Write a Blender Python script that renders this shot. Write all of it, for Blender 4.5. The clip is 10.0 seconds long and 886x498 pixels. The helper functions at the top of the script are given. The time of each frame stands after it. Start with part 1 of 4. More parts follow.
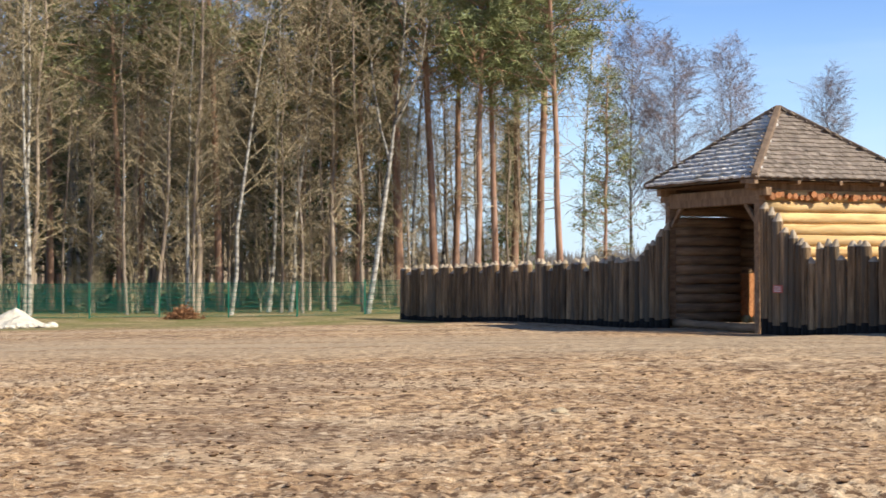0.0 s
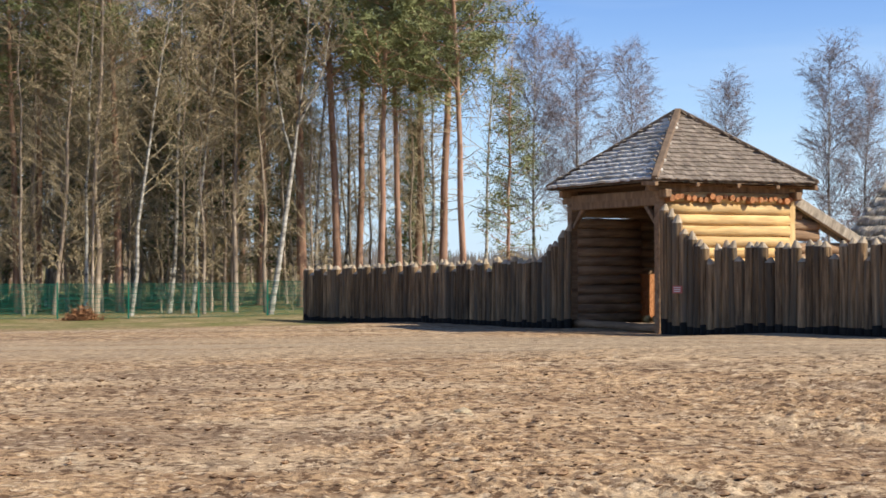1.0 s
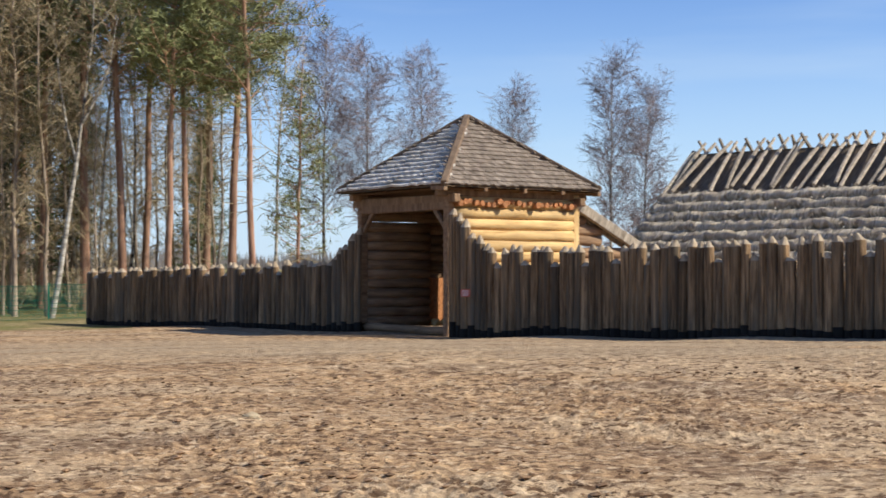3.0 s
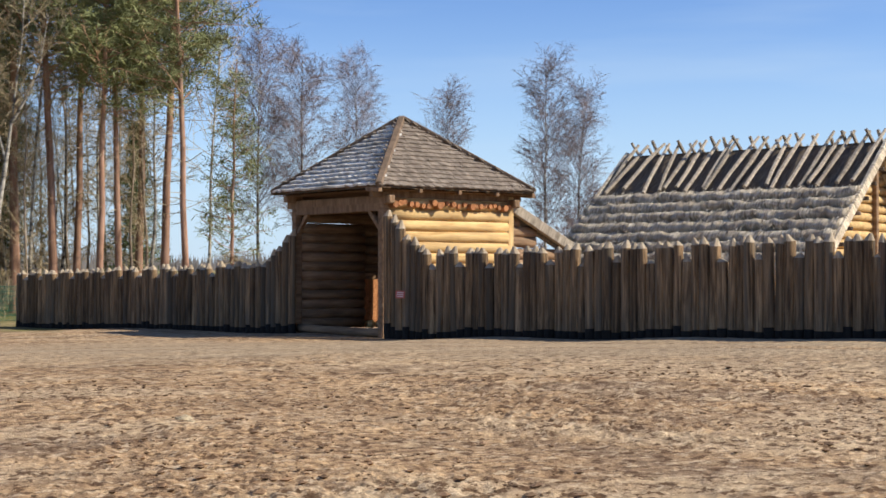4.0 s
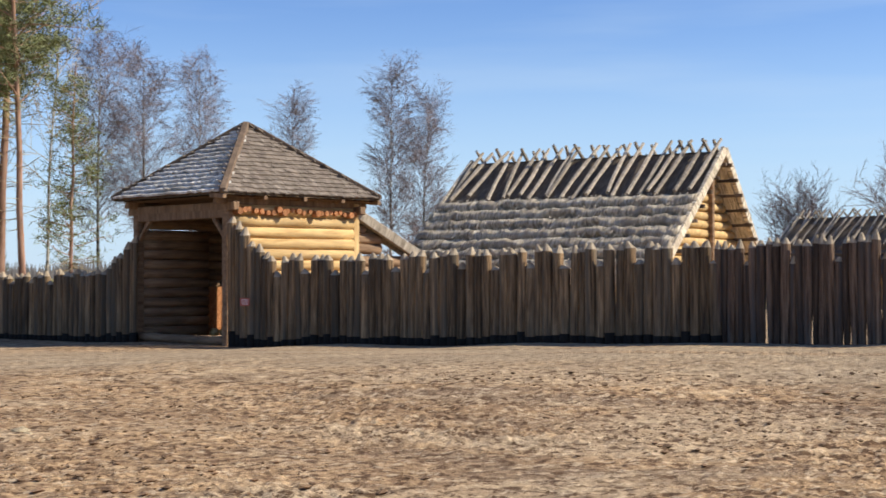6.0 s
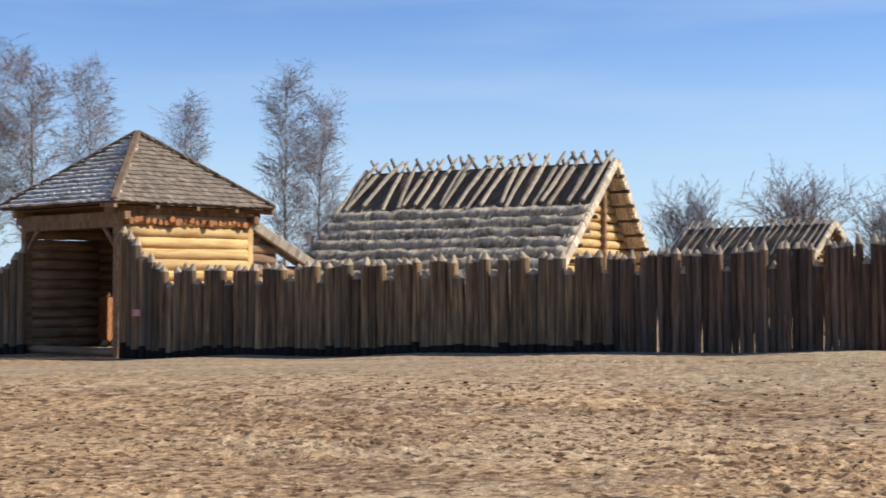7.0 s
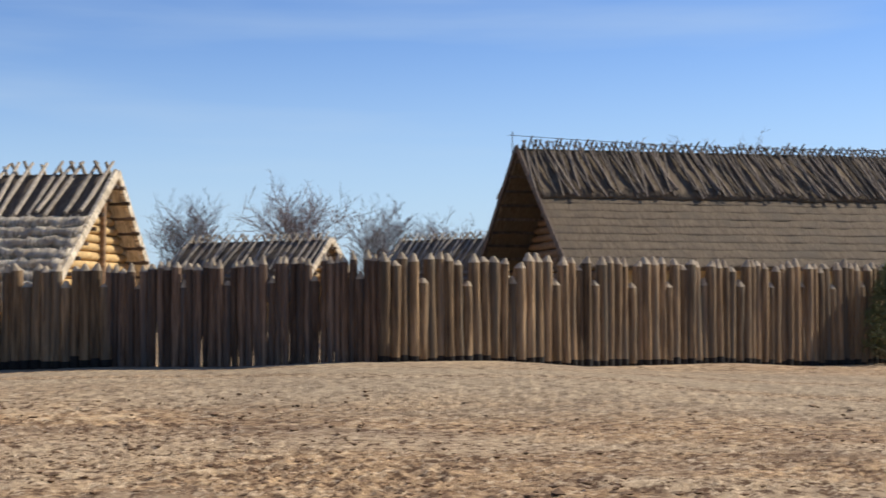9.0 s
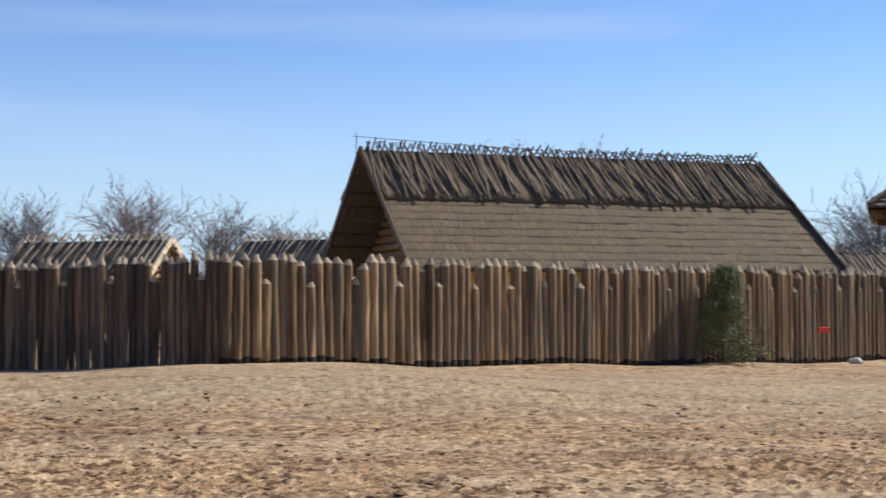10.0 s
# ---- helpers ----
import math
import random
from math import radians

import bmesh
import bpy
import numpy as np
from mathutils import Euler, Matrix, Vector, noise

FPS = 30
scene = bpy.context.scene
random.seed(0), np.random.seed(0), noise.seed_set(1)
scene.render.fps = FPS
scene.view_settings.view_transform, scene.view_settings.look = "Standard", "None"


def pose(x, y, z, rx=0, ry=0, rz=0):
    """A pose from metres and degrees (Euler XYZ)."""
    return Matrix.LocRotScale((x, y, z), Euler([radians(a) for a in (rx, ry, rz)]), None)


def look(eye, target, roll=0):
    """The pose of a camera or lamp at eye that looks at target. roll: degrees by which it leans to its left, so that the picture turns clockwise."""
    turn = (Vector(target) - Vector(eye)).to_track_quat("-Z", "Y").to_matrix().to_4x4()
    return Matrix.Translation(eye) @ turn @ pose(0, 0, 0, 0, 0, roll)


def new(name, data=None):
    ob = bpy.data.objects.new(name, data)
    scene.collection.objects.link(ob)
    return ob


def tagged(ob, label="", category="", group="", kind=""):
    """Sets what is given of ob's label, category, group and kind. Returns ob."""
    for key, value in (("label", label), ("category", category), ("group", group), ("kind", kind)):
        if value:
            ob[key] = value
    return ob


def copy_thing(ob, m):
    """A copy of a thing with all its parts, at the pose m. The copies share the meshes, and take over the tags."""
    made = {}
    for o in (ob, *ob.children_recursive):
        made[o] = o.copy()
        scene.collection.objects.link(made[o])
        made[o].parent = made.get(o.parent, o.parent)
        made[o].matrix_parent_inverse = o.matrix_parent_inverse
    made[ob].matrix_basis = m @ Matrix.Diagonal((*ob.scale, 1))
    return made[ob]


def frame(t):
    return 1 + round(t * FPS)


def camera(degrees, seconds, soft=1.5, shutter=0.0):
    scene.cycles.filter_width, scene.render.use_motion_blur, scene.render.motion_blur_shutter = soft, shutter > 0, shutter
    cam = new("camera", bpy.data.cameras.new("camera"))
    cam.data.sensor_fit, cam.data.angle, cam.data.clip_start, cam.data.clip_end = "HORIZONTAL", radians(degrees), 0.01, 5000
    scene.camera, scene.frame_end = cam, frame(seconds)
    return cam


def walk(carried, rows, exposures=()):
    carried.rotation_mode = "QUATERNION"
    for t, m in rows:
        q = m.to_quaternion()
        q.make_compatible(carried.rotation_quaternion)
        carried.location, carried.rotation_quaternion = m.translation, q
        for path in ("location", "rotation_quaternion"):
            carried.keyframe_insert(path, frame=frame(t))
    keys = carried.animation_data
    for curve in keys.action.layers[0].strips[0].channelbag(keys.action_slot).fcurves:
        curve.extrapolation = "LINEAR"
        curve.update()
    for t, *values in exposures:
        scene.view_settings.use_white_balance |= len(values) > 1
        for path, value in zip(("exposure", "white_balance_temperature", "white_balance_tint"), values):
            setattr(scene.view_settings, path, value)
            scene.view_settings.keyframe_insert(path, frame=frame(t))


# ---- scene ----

EYE = 1.6
cam = camera(35.0, 10.0, soft=1.6, shutter=0.38)
# seconds, heading to the right, pitch, lean to the left (degrees): the camera turns where it stands
TURNS = [
    (0.0, 0.0, 0.499, -0.12), (0.5, 2.122, 0.52, -0.10), (1.0, 3.934, 0.52, -0.07), (1.5, 5.334, 0.533, -0.03),
    (2.0, 7.618, 0.57, 0.05), (2.5, 10.161, 0.62, 0.09), (3.0, 12.483, 0.662, 0.13), (3.2, 13.296, 0.675, 0.13),
    (4.3, 15.916, 0.79, 0.06), (4.5, 16.626, 0.853, 0.04), (5.0, 18.279, 0.919, 0.03), (5.5, 19.743, 0.925, 0.0),
    (6.8, 24.722, 1.314, -0.13), (7.0, 25.712, 1.413, -0.14), (7.3, 27.916, 1.568, -0.16), (7.5, 30.022, 1.654, -0.15),
    (7.8, 34.02, 1.751, -0.1), (8.0, 36.529, 1.835, -0.07), (8.2, 38.814, 1.853, -0.04), (8.5, 41.493, 1.931, 0.0),
    (9.0, 45.872, 1.959, 0.0), (9.5, 48.926, 1.973, 0.02), (10.0, 52.249, 2.009, 0.04),
]
walk(cam, [(t, pose(0, 0, EYE, 90 + p, -r, -h)) for t, h, p, r in TURNS], [(0.0, 0.68, 6500, 7), (0.7, 0.58, 6480, 7), (1.5, 0.51, 6470, 7), (3.0, 0.42, 6440, 7), (7.0, 0.38, 6420, 7), (8.0, 0.24, 6400, 7), (9.0, 0.22, 6400, 7), (10.0, 0.36, 6420, 7)])

# ---- light ----
SUN_AZ, SUN_EL = 115.0, 37.5


def pol(az, d, z=0.0):
    """A place d metres off in the heading az (degrees to the right of ahead)."""
    return Vector((d * math.sin(radians(az)), d * math.cos(radians(az)), z))


world = bpy.data.worlds.new("sky")
scene.world = world
world.use_nodes = True
wn = world.node_tree
sky = wn.nodes.new("ShaderNodeTexSky")
sky.sky_type = "NISHITA"
sky.sun_disc = False
sky.sun_elevation, sky.sun_rotation = radians(SUN_EL), radians(SUN_AZ)
sky.air_density, sky.dust_density, sky.ozone_density = 1.0, 0.0, 1.5
sky.altitude = 1200.0
deep_blue = wn.nodes.new("ShaderNodeHueSaturation")
deep_blue.inputs["Hue"].default_value = 0.508
deep_blue.inputs["Saturation"].default_value = 1.2
wn.links.new(sky.outputs[0], deep_blue.inputs["Color"])
clear = wn.nodes.new("ShaderNodeMix")
clear.data_type, clear.blend_type = "RGBA", "MULTIPLY"
clear.inputs[0].default_value = 1.0
clear.inputs[7].default_value = (1.06, 1.05, 1.18, 1)
wn.links.new(deep_blue.outputs[0], clear.inputs[6])
# thin streaks of high cloud
sky_way = wn.nodes.new("ShaderNodeTexCoord")
sky_map = wn.nodes.new("ShaderNodeMapping")
sky_map.inputs["Rotation"].default_value = (0.05, -0.06, 0.4)
sky_map.inputs["Scale"].default_value = (1.6, 1.6, 15.0)
wn.links.new(sky_way.outputs["Generated"], sky_map.inputs[0])
streak = wn.nodes.new("ShaderNodeTexNoise")
streak.inputs["Scale"].default_value, streak.inputs["Detail"].default_value = 1.3, 5
wn.links.new(sky_map.outputs[0], streak.inputs["Vector"])
thin = wn.nodes.new("ShaderNodeMapRange")
thin.inputs[1].default_value, thin.inputs[2].default_value, thin.inputs[4].default_value = 0.5, 0.75, 0.3
wn.links.new(streak.outputs["Fac"], thin.inputs[0])
veil = wn.nodes.new("ShaderNodeMix")
veil.data_type = "RGBA"
wn.links.new(thin.outputs[0], veil.inputs[0])
# pale blue haze towards the horizon
height = wn.nodes.new("ShaderNodeSeparateXYZ")
wn.links.new(sky_way.outputs["Generated"], height.inputs[0])
low = wn.nodes.new("ShaderNodeMapRange")
low.interpolation_type = "SMOOTHSTEP"
low.inputs[1].default_value, low.inputs[2].default_value, low.inputs[3].default_value, low.inputs[4].default_value = -0.02, 0.2, 0.85, 0.0
wn.links.new(height.outputs[2], low.inputs[0])
haze = wn.nodes.new("ShaderNodeMix")
haze.data_type = "RGBA"
wn.links.new(low.outputs[0], haze.inputs[0])
wn.links.new(clear.outputs[2], haze.inputs[6])
haze.inputs[7].default_value = (3.9, 5.3, 7.2, 1)
wn.links.new(haze.outputs[2], veil.inputs[6])
veil.inputs[7].default_value = (5.0, 6.0, 7.2, 1)
wn.links.new(veil.outputs[2], wn.nodes["Background"].inputs[0])
wn.nodes["Background"].inputs[1].default_value = 0.099
sun_data = bpy.data.lights.new("sun", "SUN")
sun_data.energy, sun_data.angle, sun_data.color = 5.0, radians(0.5), (1.0, 0.92, 0.8)
sun = new("sun", sun_data)
sun.matrix_world = look(pol(SUN_AZ, 80, 80 * math.tan(radians(SUN_EL))), (0, 0, 0))


# ---- materials ----
def material(name, stops, scale=(4, 4, 4), detail=6.0, rough=0.85, bump=0.3, bump_scale=20.0, spots=None, spot_scale=1.0,
             vary=0.0, island=0.0, dist=0.02, coord="Object"):
    """Grain along stretched noise, a second, larger stain layer, relief, and a change from piece to piece."""
    m = bpy.data.materials.new(name)
    m.use_nodes = True
    nt = m.node_tree
    b = nt.nodes["Principled BSDF"]
    b.inputs["Roughness"].default_value = rough
    b.inputs["Specular IOR Level"].default_value = 0.25
    tc = nt.nodes.new("ShaderNodeTexCoord")
    mp = nt.nodes.new("ShaderNodeMapping")
    mp.inputs["Scale"].default_value = scale
    nt.links.new(tc.outputs[coord], mp.inputs[0])
    shift = mp.outputs[0]
    info = nt.nodes.new("ShaderNodeObjectInfo")
    if vary:
        add = nt.nodes.new("ShaderNodeVectorMath")
        add.operation = "ADD"
        mul = nt.nodes.new("ShaderNodeMath")
        mul.operation = "MULTIPLY"
        mul.inputs[1].default_value = 37.0
        nt.links.new(info.outputs["Random"], mul.inputs[0])
        nt.links.new(mp.outputs[0], add.inputs[0])
        nt.links.new(mul.outputs[0], add.inputs[1])
        shift = add.outputs[0]
    n1 = nt.nodes.new("ShaderNodeTexNoise")
    n1.inputs["Scale"].default_value, n1.inputs["Detail"].default_value, n1.inputs["Roughness"].default_value = 1.0, detail, 0.65
    nt.links.new(shift, n1.inputs["Vector"])
    ramp = nt.nodes.new("ShaderNodeValToRGB")
    while len(ramp.color_ramp.elements) < len(stops):
        ramp.color_ramp.elements.new(0.5)
    for i, (p, c) in enumerate(stops):
        ramp.color_ramp.elements[i].position = p
        ramp.color_ramp.elements[i].color = (*c, 1)
    nt.links.new(n1.outputs["Fac"], ramp.inputs[0])
    colour = ramp.outputs[0]
    if spots:
        n2 = nt.nodes.new("ShaderNodeTexNoise")
        n2.inputs["Scale"].default_value, n2.inputs["Detail"].default_value = spot_scale, 4
        nt.links.new(tc.outputs[coord] if not vary else shift, n2.inputs["Vector"])
        r2 = nt.nodes.new("ShaderNodeMapRange")
        r2.inputs[1].default_value, r2.inputs[2].default_value = 0.48, 0.66
        nt.links.new(n2.outputs["Fac"], r2.inputs[0])
        mx = nt.nodes.new("ShaderNodeMix")
        mx.data_type = "RGBA"
        nt.links.new(r2.outputs[0], mx.inputs[0])
        nt.links.new(colour, mx.inputs[6])
        mx.inputs[7].default_value = (*spots, 1)
        colour = mx.outputs[2]
    source = None
    if vary:
        source, amount = info.outputs["Random"], vary
    if island:
        geo = nt.nodes.new("ShaderNodeNewGeometry")
        source, amount = geo.outputs["Random Per Island"], island
    if source:
        hs = nt.nodes.new("ShaderNodeHueSaturation")
        r3 = nt.nodes.new("ShaderNodeMapRange")
        r3.inputs[3].default_value, r3.inputs[4].default_value = 1 - amount, 1 + amount
        nt.links.new(source, r3.inputs[0])
        nt.links.new(r3.outputs[0], hs.inputs["Value"])
        nt.links.new(colour, hs.inputs["Color"])
        colour = hs.outputs[0]
    nt.links.new(colour, b.inputs["Base Color"])
    if bump:
        n3 = nt.nodes.new("ShaderNodeTexNoise")
        n3.inputs["Scale"].default_value, n3.inputs["Detail"].default_value = bump_scale, 5
        nt.links.new(shift, n3.inputs["Vector"])
        bp = nt.nodes.new("ShaderNodeBump")
        bp.inputs["Strength"].default_value, bp.inputs["Distance"].default_value = bump, dist
        nt.links.new(n3.outputs["Fac"], bp.inputs["Height"])
        nt.links.new(bp.outputs[0], b.inputs["Normal"])
    return m


POST = material("weathered_post", [(0.34, (0.042, 0.026, 0.015)), (0.5, (0.175, 0.108, 0.055)), (0.7, (0.4, 0.255, 0.133))],
                (20, 20, 1.5), vary=0.42, bump=0.8, bump_scale=2.5, spots=(0.12, 0.092, 0.062), spot_scale=0.35)
TIP = material("cut_post_end", [(0.3, (0.26, 0.19, 0.12)), (0.6, (0.46, 0.36, 0.245)), (0.8, (0.6, 0.5, 0.37))], (18, 18, 5), vary=0.15, bump=0.3)
POST_DARK = material("dark_post", [(0.34, (0.03, 0.018, 0.012)), (0.5, (0.12, 0.071, 0.043)), (0.7, (0.27, 0.17, 0.105))],
                     (20, 20, 1.5), vary=0.45, bump=0.8, bump_scale=2.5, spots=(0.075, 0.06, 0.05), spot_scale=0.35)
CHAR = material("charred_foot", [(0.3, (0.006, 0.005, 0.004)), (0.7, (0.026, 0.02, 0.015))], (9, 9, 4), vary=0.2, bump=0.5)
LOG = material("peeled_log", [(0.28, (0.34, 0.19, 0.07)), (0.5, (0.62, 0.405, 0.17)), (0.75, (0.76, 0.54, 0.26))],
               (1.2, 9, 9), vary=0.12, bump=0.3, bump_scale=3, spots=(0.5, 0.33, 0.15), spot_scale=0.9)
LOG_END = material("log_end", [(0.3, (0.2, 0.08, 0.03)), (0.55, (0.4, 0.17, 0.07)), (0.75, (0.5, 0.28, 0.13))], (14, 14, 14), vary=0.25, bump=0.4)
BEAM = material("squared_beam", [(0.3, (0.13, 0.075, 0.04)), (0.55, (0.26, 0.16, 0.09)), (0.75, (0.36, 0.24, 0.14))], (9, 9, 1.5), vary=0.15, bump=0.3)
SHINGLE = material("split_shingle", [(0.3, (0.11, 0.085, 0.062)), (0.5, (0.21, 0.165, 0.125)), (0.72, (0.31, 0.255, 0.2))],
                   (5, 5, 5), vary=0.3, island=0.2, bump=0.5, bump_scale=9, spots=(0.17, 0.13, 0.1), spot_scale=0.8)
# split shingle made paler: glancing sun on one slope put into the colour
SHINGLE_SUN = material("sunlit_shingle", [(0.3, (0.34, 0.29, 0.24)), (0.5, (0.64, 0.59, 0.52)), (0.72, (0.82, 0.77, 0.7))],
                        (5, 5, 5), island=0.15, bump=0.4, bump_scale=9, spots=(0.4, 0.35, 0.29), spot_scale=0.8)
# peeled log made darker: shade of passage, lean-to and hall gable put in
SHADED_LOG = material("shaded_log", [(0.28, (0.1, 0.06, 0.034)), (0.5, (0.25, 0.155, 0.088)), (0.75, (0.4, 0.26, 0.15))],
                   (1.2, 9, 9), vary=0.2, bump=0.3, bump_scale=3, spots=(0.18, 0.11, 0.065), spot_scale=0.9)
RIDGE_BOARD = material("hip_board", [(0.3, (0.12, 0.08, 0.05)), (0.7, (0.23, 0.155, 0.1))], (6, 6, 6), bump=0.3)
THATCH = material("thatch", [(0.36, (0.17, 0.125, 0.08)), (0.53, (0.56, 0.465, 0.335)), (0.75, (0.82, 0.73, 0.56))],
                  (26, 2.4, 2.4), vary=0.15, bump=0.55, bump_scale=2.2, spots=(0.38, 0.3, 0.21), spot_scale=0.06, dist=0.06, island=0.4)
OLD_THATCH = material("dark_old_thatch", [(0.28, (0.07, 0.052, 0.036)), (0.5, (0.16, 0.12, 0.083)), (0.75, (0.29, 0.225, 0.155))],
                      (26, 2.4, 2.4), bump=0.6, bump_scale=2.2, spots=(0.1, 0.078, 0.055), spot_scale=0.08, dist=0.06, island=0.4)
REED = material("fresh_reed_thatch", [(0.28, (0.075, 0.05, 0.028)), (0.5, (0.155, 0.108, 0.064)), (0.75, (0.25, 0.18, 0.11))],
                (30, 2.4, 2.4), vary=0.1, bump=0.8, bump_scale=2.2, spots=(0.13, 0.095, 0.06), spot_scale=0.05, dist=0.04, island=0.3)
POLE = material("grey_pole", [(0.3, (0.2, 0.16, 0.115)), (0.55, (0.4, 0.33, 0.25)), (0.75, (0.56, 0.48, 0.37))], (14, 14, 2.5), vary=0.25, bump=0.3)
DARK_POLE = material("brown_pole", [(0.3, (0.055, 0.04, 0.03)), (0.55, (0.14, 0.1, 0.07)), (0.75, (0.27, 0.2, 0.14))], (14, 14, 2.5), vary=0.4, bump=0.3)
HALL_POLE = material("weathered_brown_pole", [(0.3, (0.1, 0.072, 0.05)), (0.55, (0.2, 0.15, 0.105)), (0.75, (0.36, 0.28, 0.2))], (14, 14, 2.5), vary=0.45, bump=0.3)
RED = material("faded_red_paint", [(0.3, (0.4, 0.1, 0.075)), (0.7, (0.52, 0.16, 0.12))], (20, 20, 20), bump=0.1)
RED_BRIGHT = material("red_paint", [(0.3, (0.6, 0.04, 0.02)), (0.7, (0.7, 0.07, 0.04))], (20, 20, 20), bump=0.1)
WHITE = material("pale_paint", [(0.3, (0.6, 0.58, 0.53)), (0.7, (0.75, 0.73, 0.68))], (12, 12, 12), bump=0.1)


# ---- mesh tools ----
class Build:
    """Gathers points and faces of one mesh."""

    def __init__(self):
        self.v, self.f, self.m = [], [], []

    def tube(self, pts, radii, n=6, cap=True, mat=0, wob=0.0):
        base = len(self.v)
        pts = [Vector(p) for p in pts]
        for i, p in enumerate(pts):
            d = (pts[min(i + 1, len(pts) - 1)] - pts[max(i - 1, 0)]).normalized()
            a = d.orthogonal().normalized() if abs(d.z) < 0.98 else Vector((1, 0, 0))
            a = (a - d * a.dot(d)).normalized()
            b = d.cross(a)
            for k in range(n):
                t = 2 * math.pi * k / n
                r = radii[i] * (1 + (random.uniform(-wob, wob) if wob else 0))
                self.v.append(p + a * (r * math.cos(t)) + b * (r * math.sin(t)))
        for i in range(len(pts) - 1):
            for k in range(n):
                q = base + i * n
                self.f.append((q + k, q + (k + 1) % n, q + n + (k + 1) % n, q + n + k))
                self.m.append(mat)
        if cap:
            self.f.append(tuple(base + k for k in reversed(range(n))))
            self.f.append(tuple(base + (len(pts) - 1) * n + k for k in range(n)))
            self.m += [mat, mat]
        return self

    def box(self, m, sx, sy, sz, mat=0, jit=0.0):
        base = len(self.v)
        for z in (-0.5, 0.5):
            for x, y in ((-0.5, -0.5), (0.5, -0.5), (0.5, 0.5), (-0.5, 0.5)):
                j = Vector([random.uniform(-jit, jit) for _ in range(3)]) if jit else Vector()
                self.v.append(m @ (Vector((x * sx, y * sy, z * sz)) + j))
        for q in ((3, 2, 1, 0), (4, 5, 6, 7), (0, 1, 5, 4), (1, 2, 6, 5), (2, 3, 7, 6), (3, 0, 4, 7)):
            self.f.append(tuple(base + k for k in q))
            self.m.append(mat)
        return self

    def face(self, *pts, mat=0):
        base = len(self.v)
        self.v += [Vector(p) for p in pts]
        self.f.append(tuple(range(base, base + len(pts))))
        self.m.append(mat)
        return self

    def mesh(self, name, mats, smooth=False):
        me = bpy.data.meshes.new(name)
        me.from_pydata([tuple(v) for v in self.v], [], self.f)
        for m in (mats if isinstance(mats, (list, tuple)) else [mats]):
            me.materials.append(m)
        me.polygons.foreach_set("material_index", self.m)
        if smooth:
            me.polygons.foreach_set("use_smooth", [True] * len(me.polygons))
        me.update()
        return me


def part(name, mesh, parent, m=None, label=""):
    ob = new(name, mesh)
    ob.parent = parent
    if m is not None:
        ob.matrix_basis = m
    if label:
        tagged(ob, label)
    return ob


def thing(name, m, label, category, group="", kind=""):
    ob = new(name)
    ob.empty_display_size = 0.2
    ob.matrix_basis = m
    return tagged(ob, label, category, group, kind)


# ---- ground ----
GROUND_MARKS = [(0, 0, 0.0), (-20, 54, -0.52), (-10, 54, -0.5), (-1.6, 45, -0.26), (5, 38, -0.12), (12.5, 33, -0.05), (20, 29.0, 0.12), (27, 27.0, 0.27), (35, 25.4, 0.37),
                (43.5, 24.3, 0.48), (55, 28.6, 0.25), (62, 33, 0.08), (68, 38.3, -0.06), (76, 50, -0.2), (20, 60, 0.0), (45, 60, 0.3), (-60, 30, -0.1), (120, 30, 0.0),
                (180, 30, 0.0), (-120, 30, 0.0), (5, 15, 0.0), (40, 15, 0.02), (65, 15, 0.02), (-15, 15, 0.0), (0, 300, 0), (60, 300, 0), (-60, 300, 0),
                (180, 300, 0)]
MARK_XY = np.array([pol(a, d)[:2] for a, d, _ in GROUND_MARKS])
MARK_Z = np.array([z for _, _, z in GROUND_MARKS])


def lay(x, y):
    """The height of the ground without its clods."""
    d2 = (MARK_XY[:, 0] - x) ** 2 + (MARK_XY[:, 1] - y) ** 2 + 4.0
    w = d2 ** -2.0
    return float((w * MARK_Z).sum() / w.sum())


def ground_mesh():
    azs = [-22 + 0.14 * i for i in range(689)] + [74.5 + 8.0 * i for i in range(1, 33)]
    azs = [a for a in azs if a < 337.0]
    rs = [0.0, 1.5, 3, 4.5, 6] + [7.8 * 1.006 ** i for i in range(290)]
    while rs[-1] < 4500:
        rs.append(rs[-1] * (1.04 if rs[-1] < 90 else 1.25))
    vs, fs, na = [], [], len(azs)
    for r in rs:
        for a in azs:
            x, y = r * math.sin(radians(a)), r * math.cos(radians(a))
            z = lay(x, y) if r < 400 else 0.0
            if 6 < r < 60:
                q = Vector((x, y, 0))
                rough = 1.0 if r < 19 else max(0.28, 1 - (r - 19) / 8)
                n1 = noise.noise(q * 0.35)
                n2 = noise.fractal(q * 6.0, 1.0, 2.0, 3)
                n3 = noise.ridged_multi_fractal(q * 8.5, 1.0, 2.0, 2, 1.0, 2.0) - 1.0
                n4 = noise.noise(q * 12.5)
                patchy = 0.3 + 1.0 * max(0.0, noise.noise(q * 0.3 + Vector((7, 3, 1))) + 0.28)
                z += rough * (0.05 * n1 + 0.07 * max(0.0, noise.noise(q * 1.4) - 0.28) + patchy * (0.022 * n2 + 0.034 * n3 + 0.042 * (0.35 - abs(n4)) + 0.024 * (0.35 - abs(noise.noise(q * 6.3 + Vector((3, 8, 0)))))))
            vs.append((x, y, z))
    for i in range(len(rs) - 1):
        for k in range(na):
            fs.append((i * na + k, i * na + (k + 1) % na, (i + 1) * na + (k + 1) % na, (i + 1) * na + k))
    me = bpy.data.meshes.new("ground")
    me.from_pydata(vs, [], [f[::-1] for f in fs])
    me.polygons.foreach_set("use_smooth", [True] * len(fs))
    return me


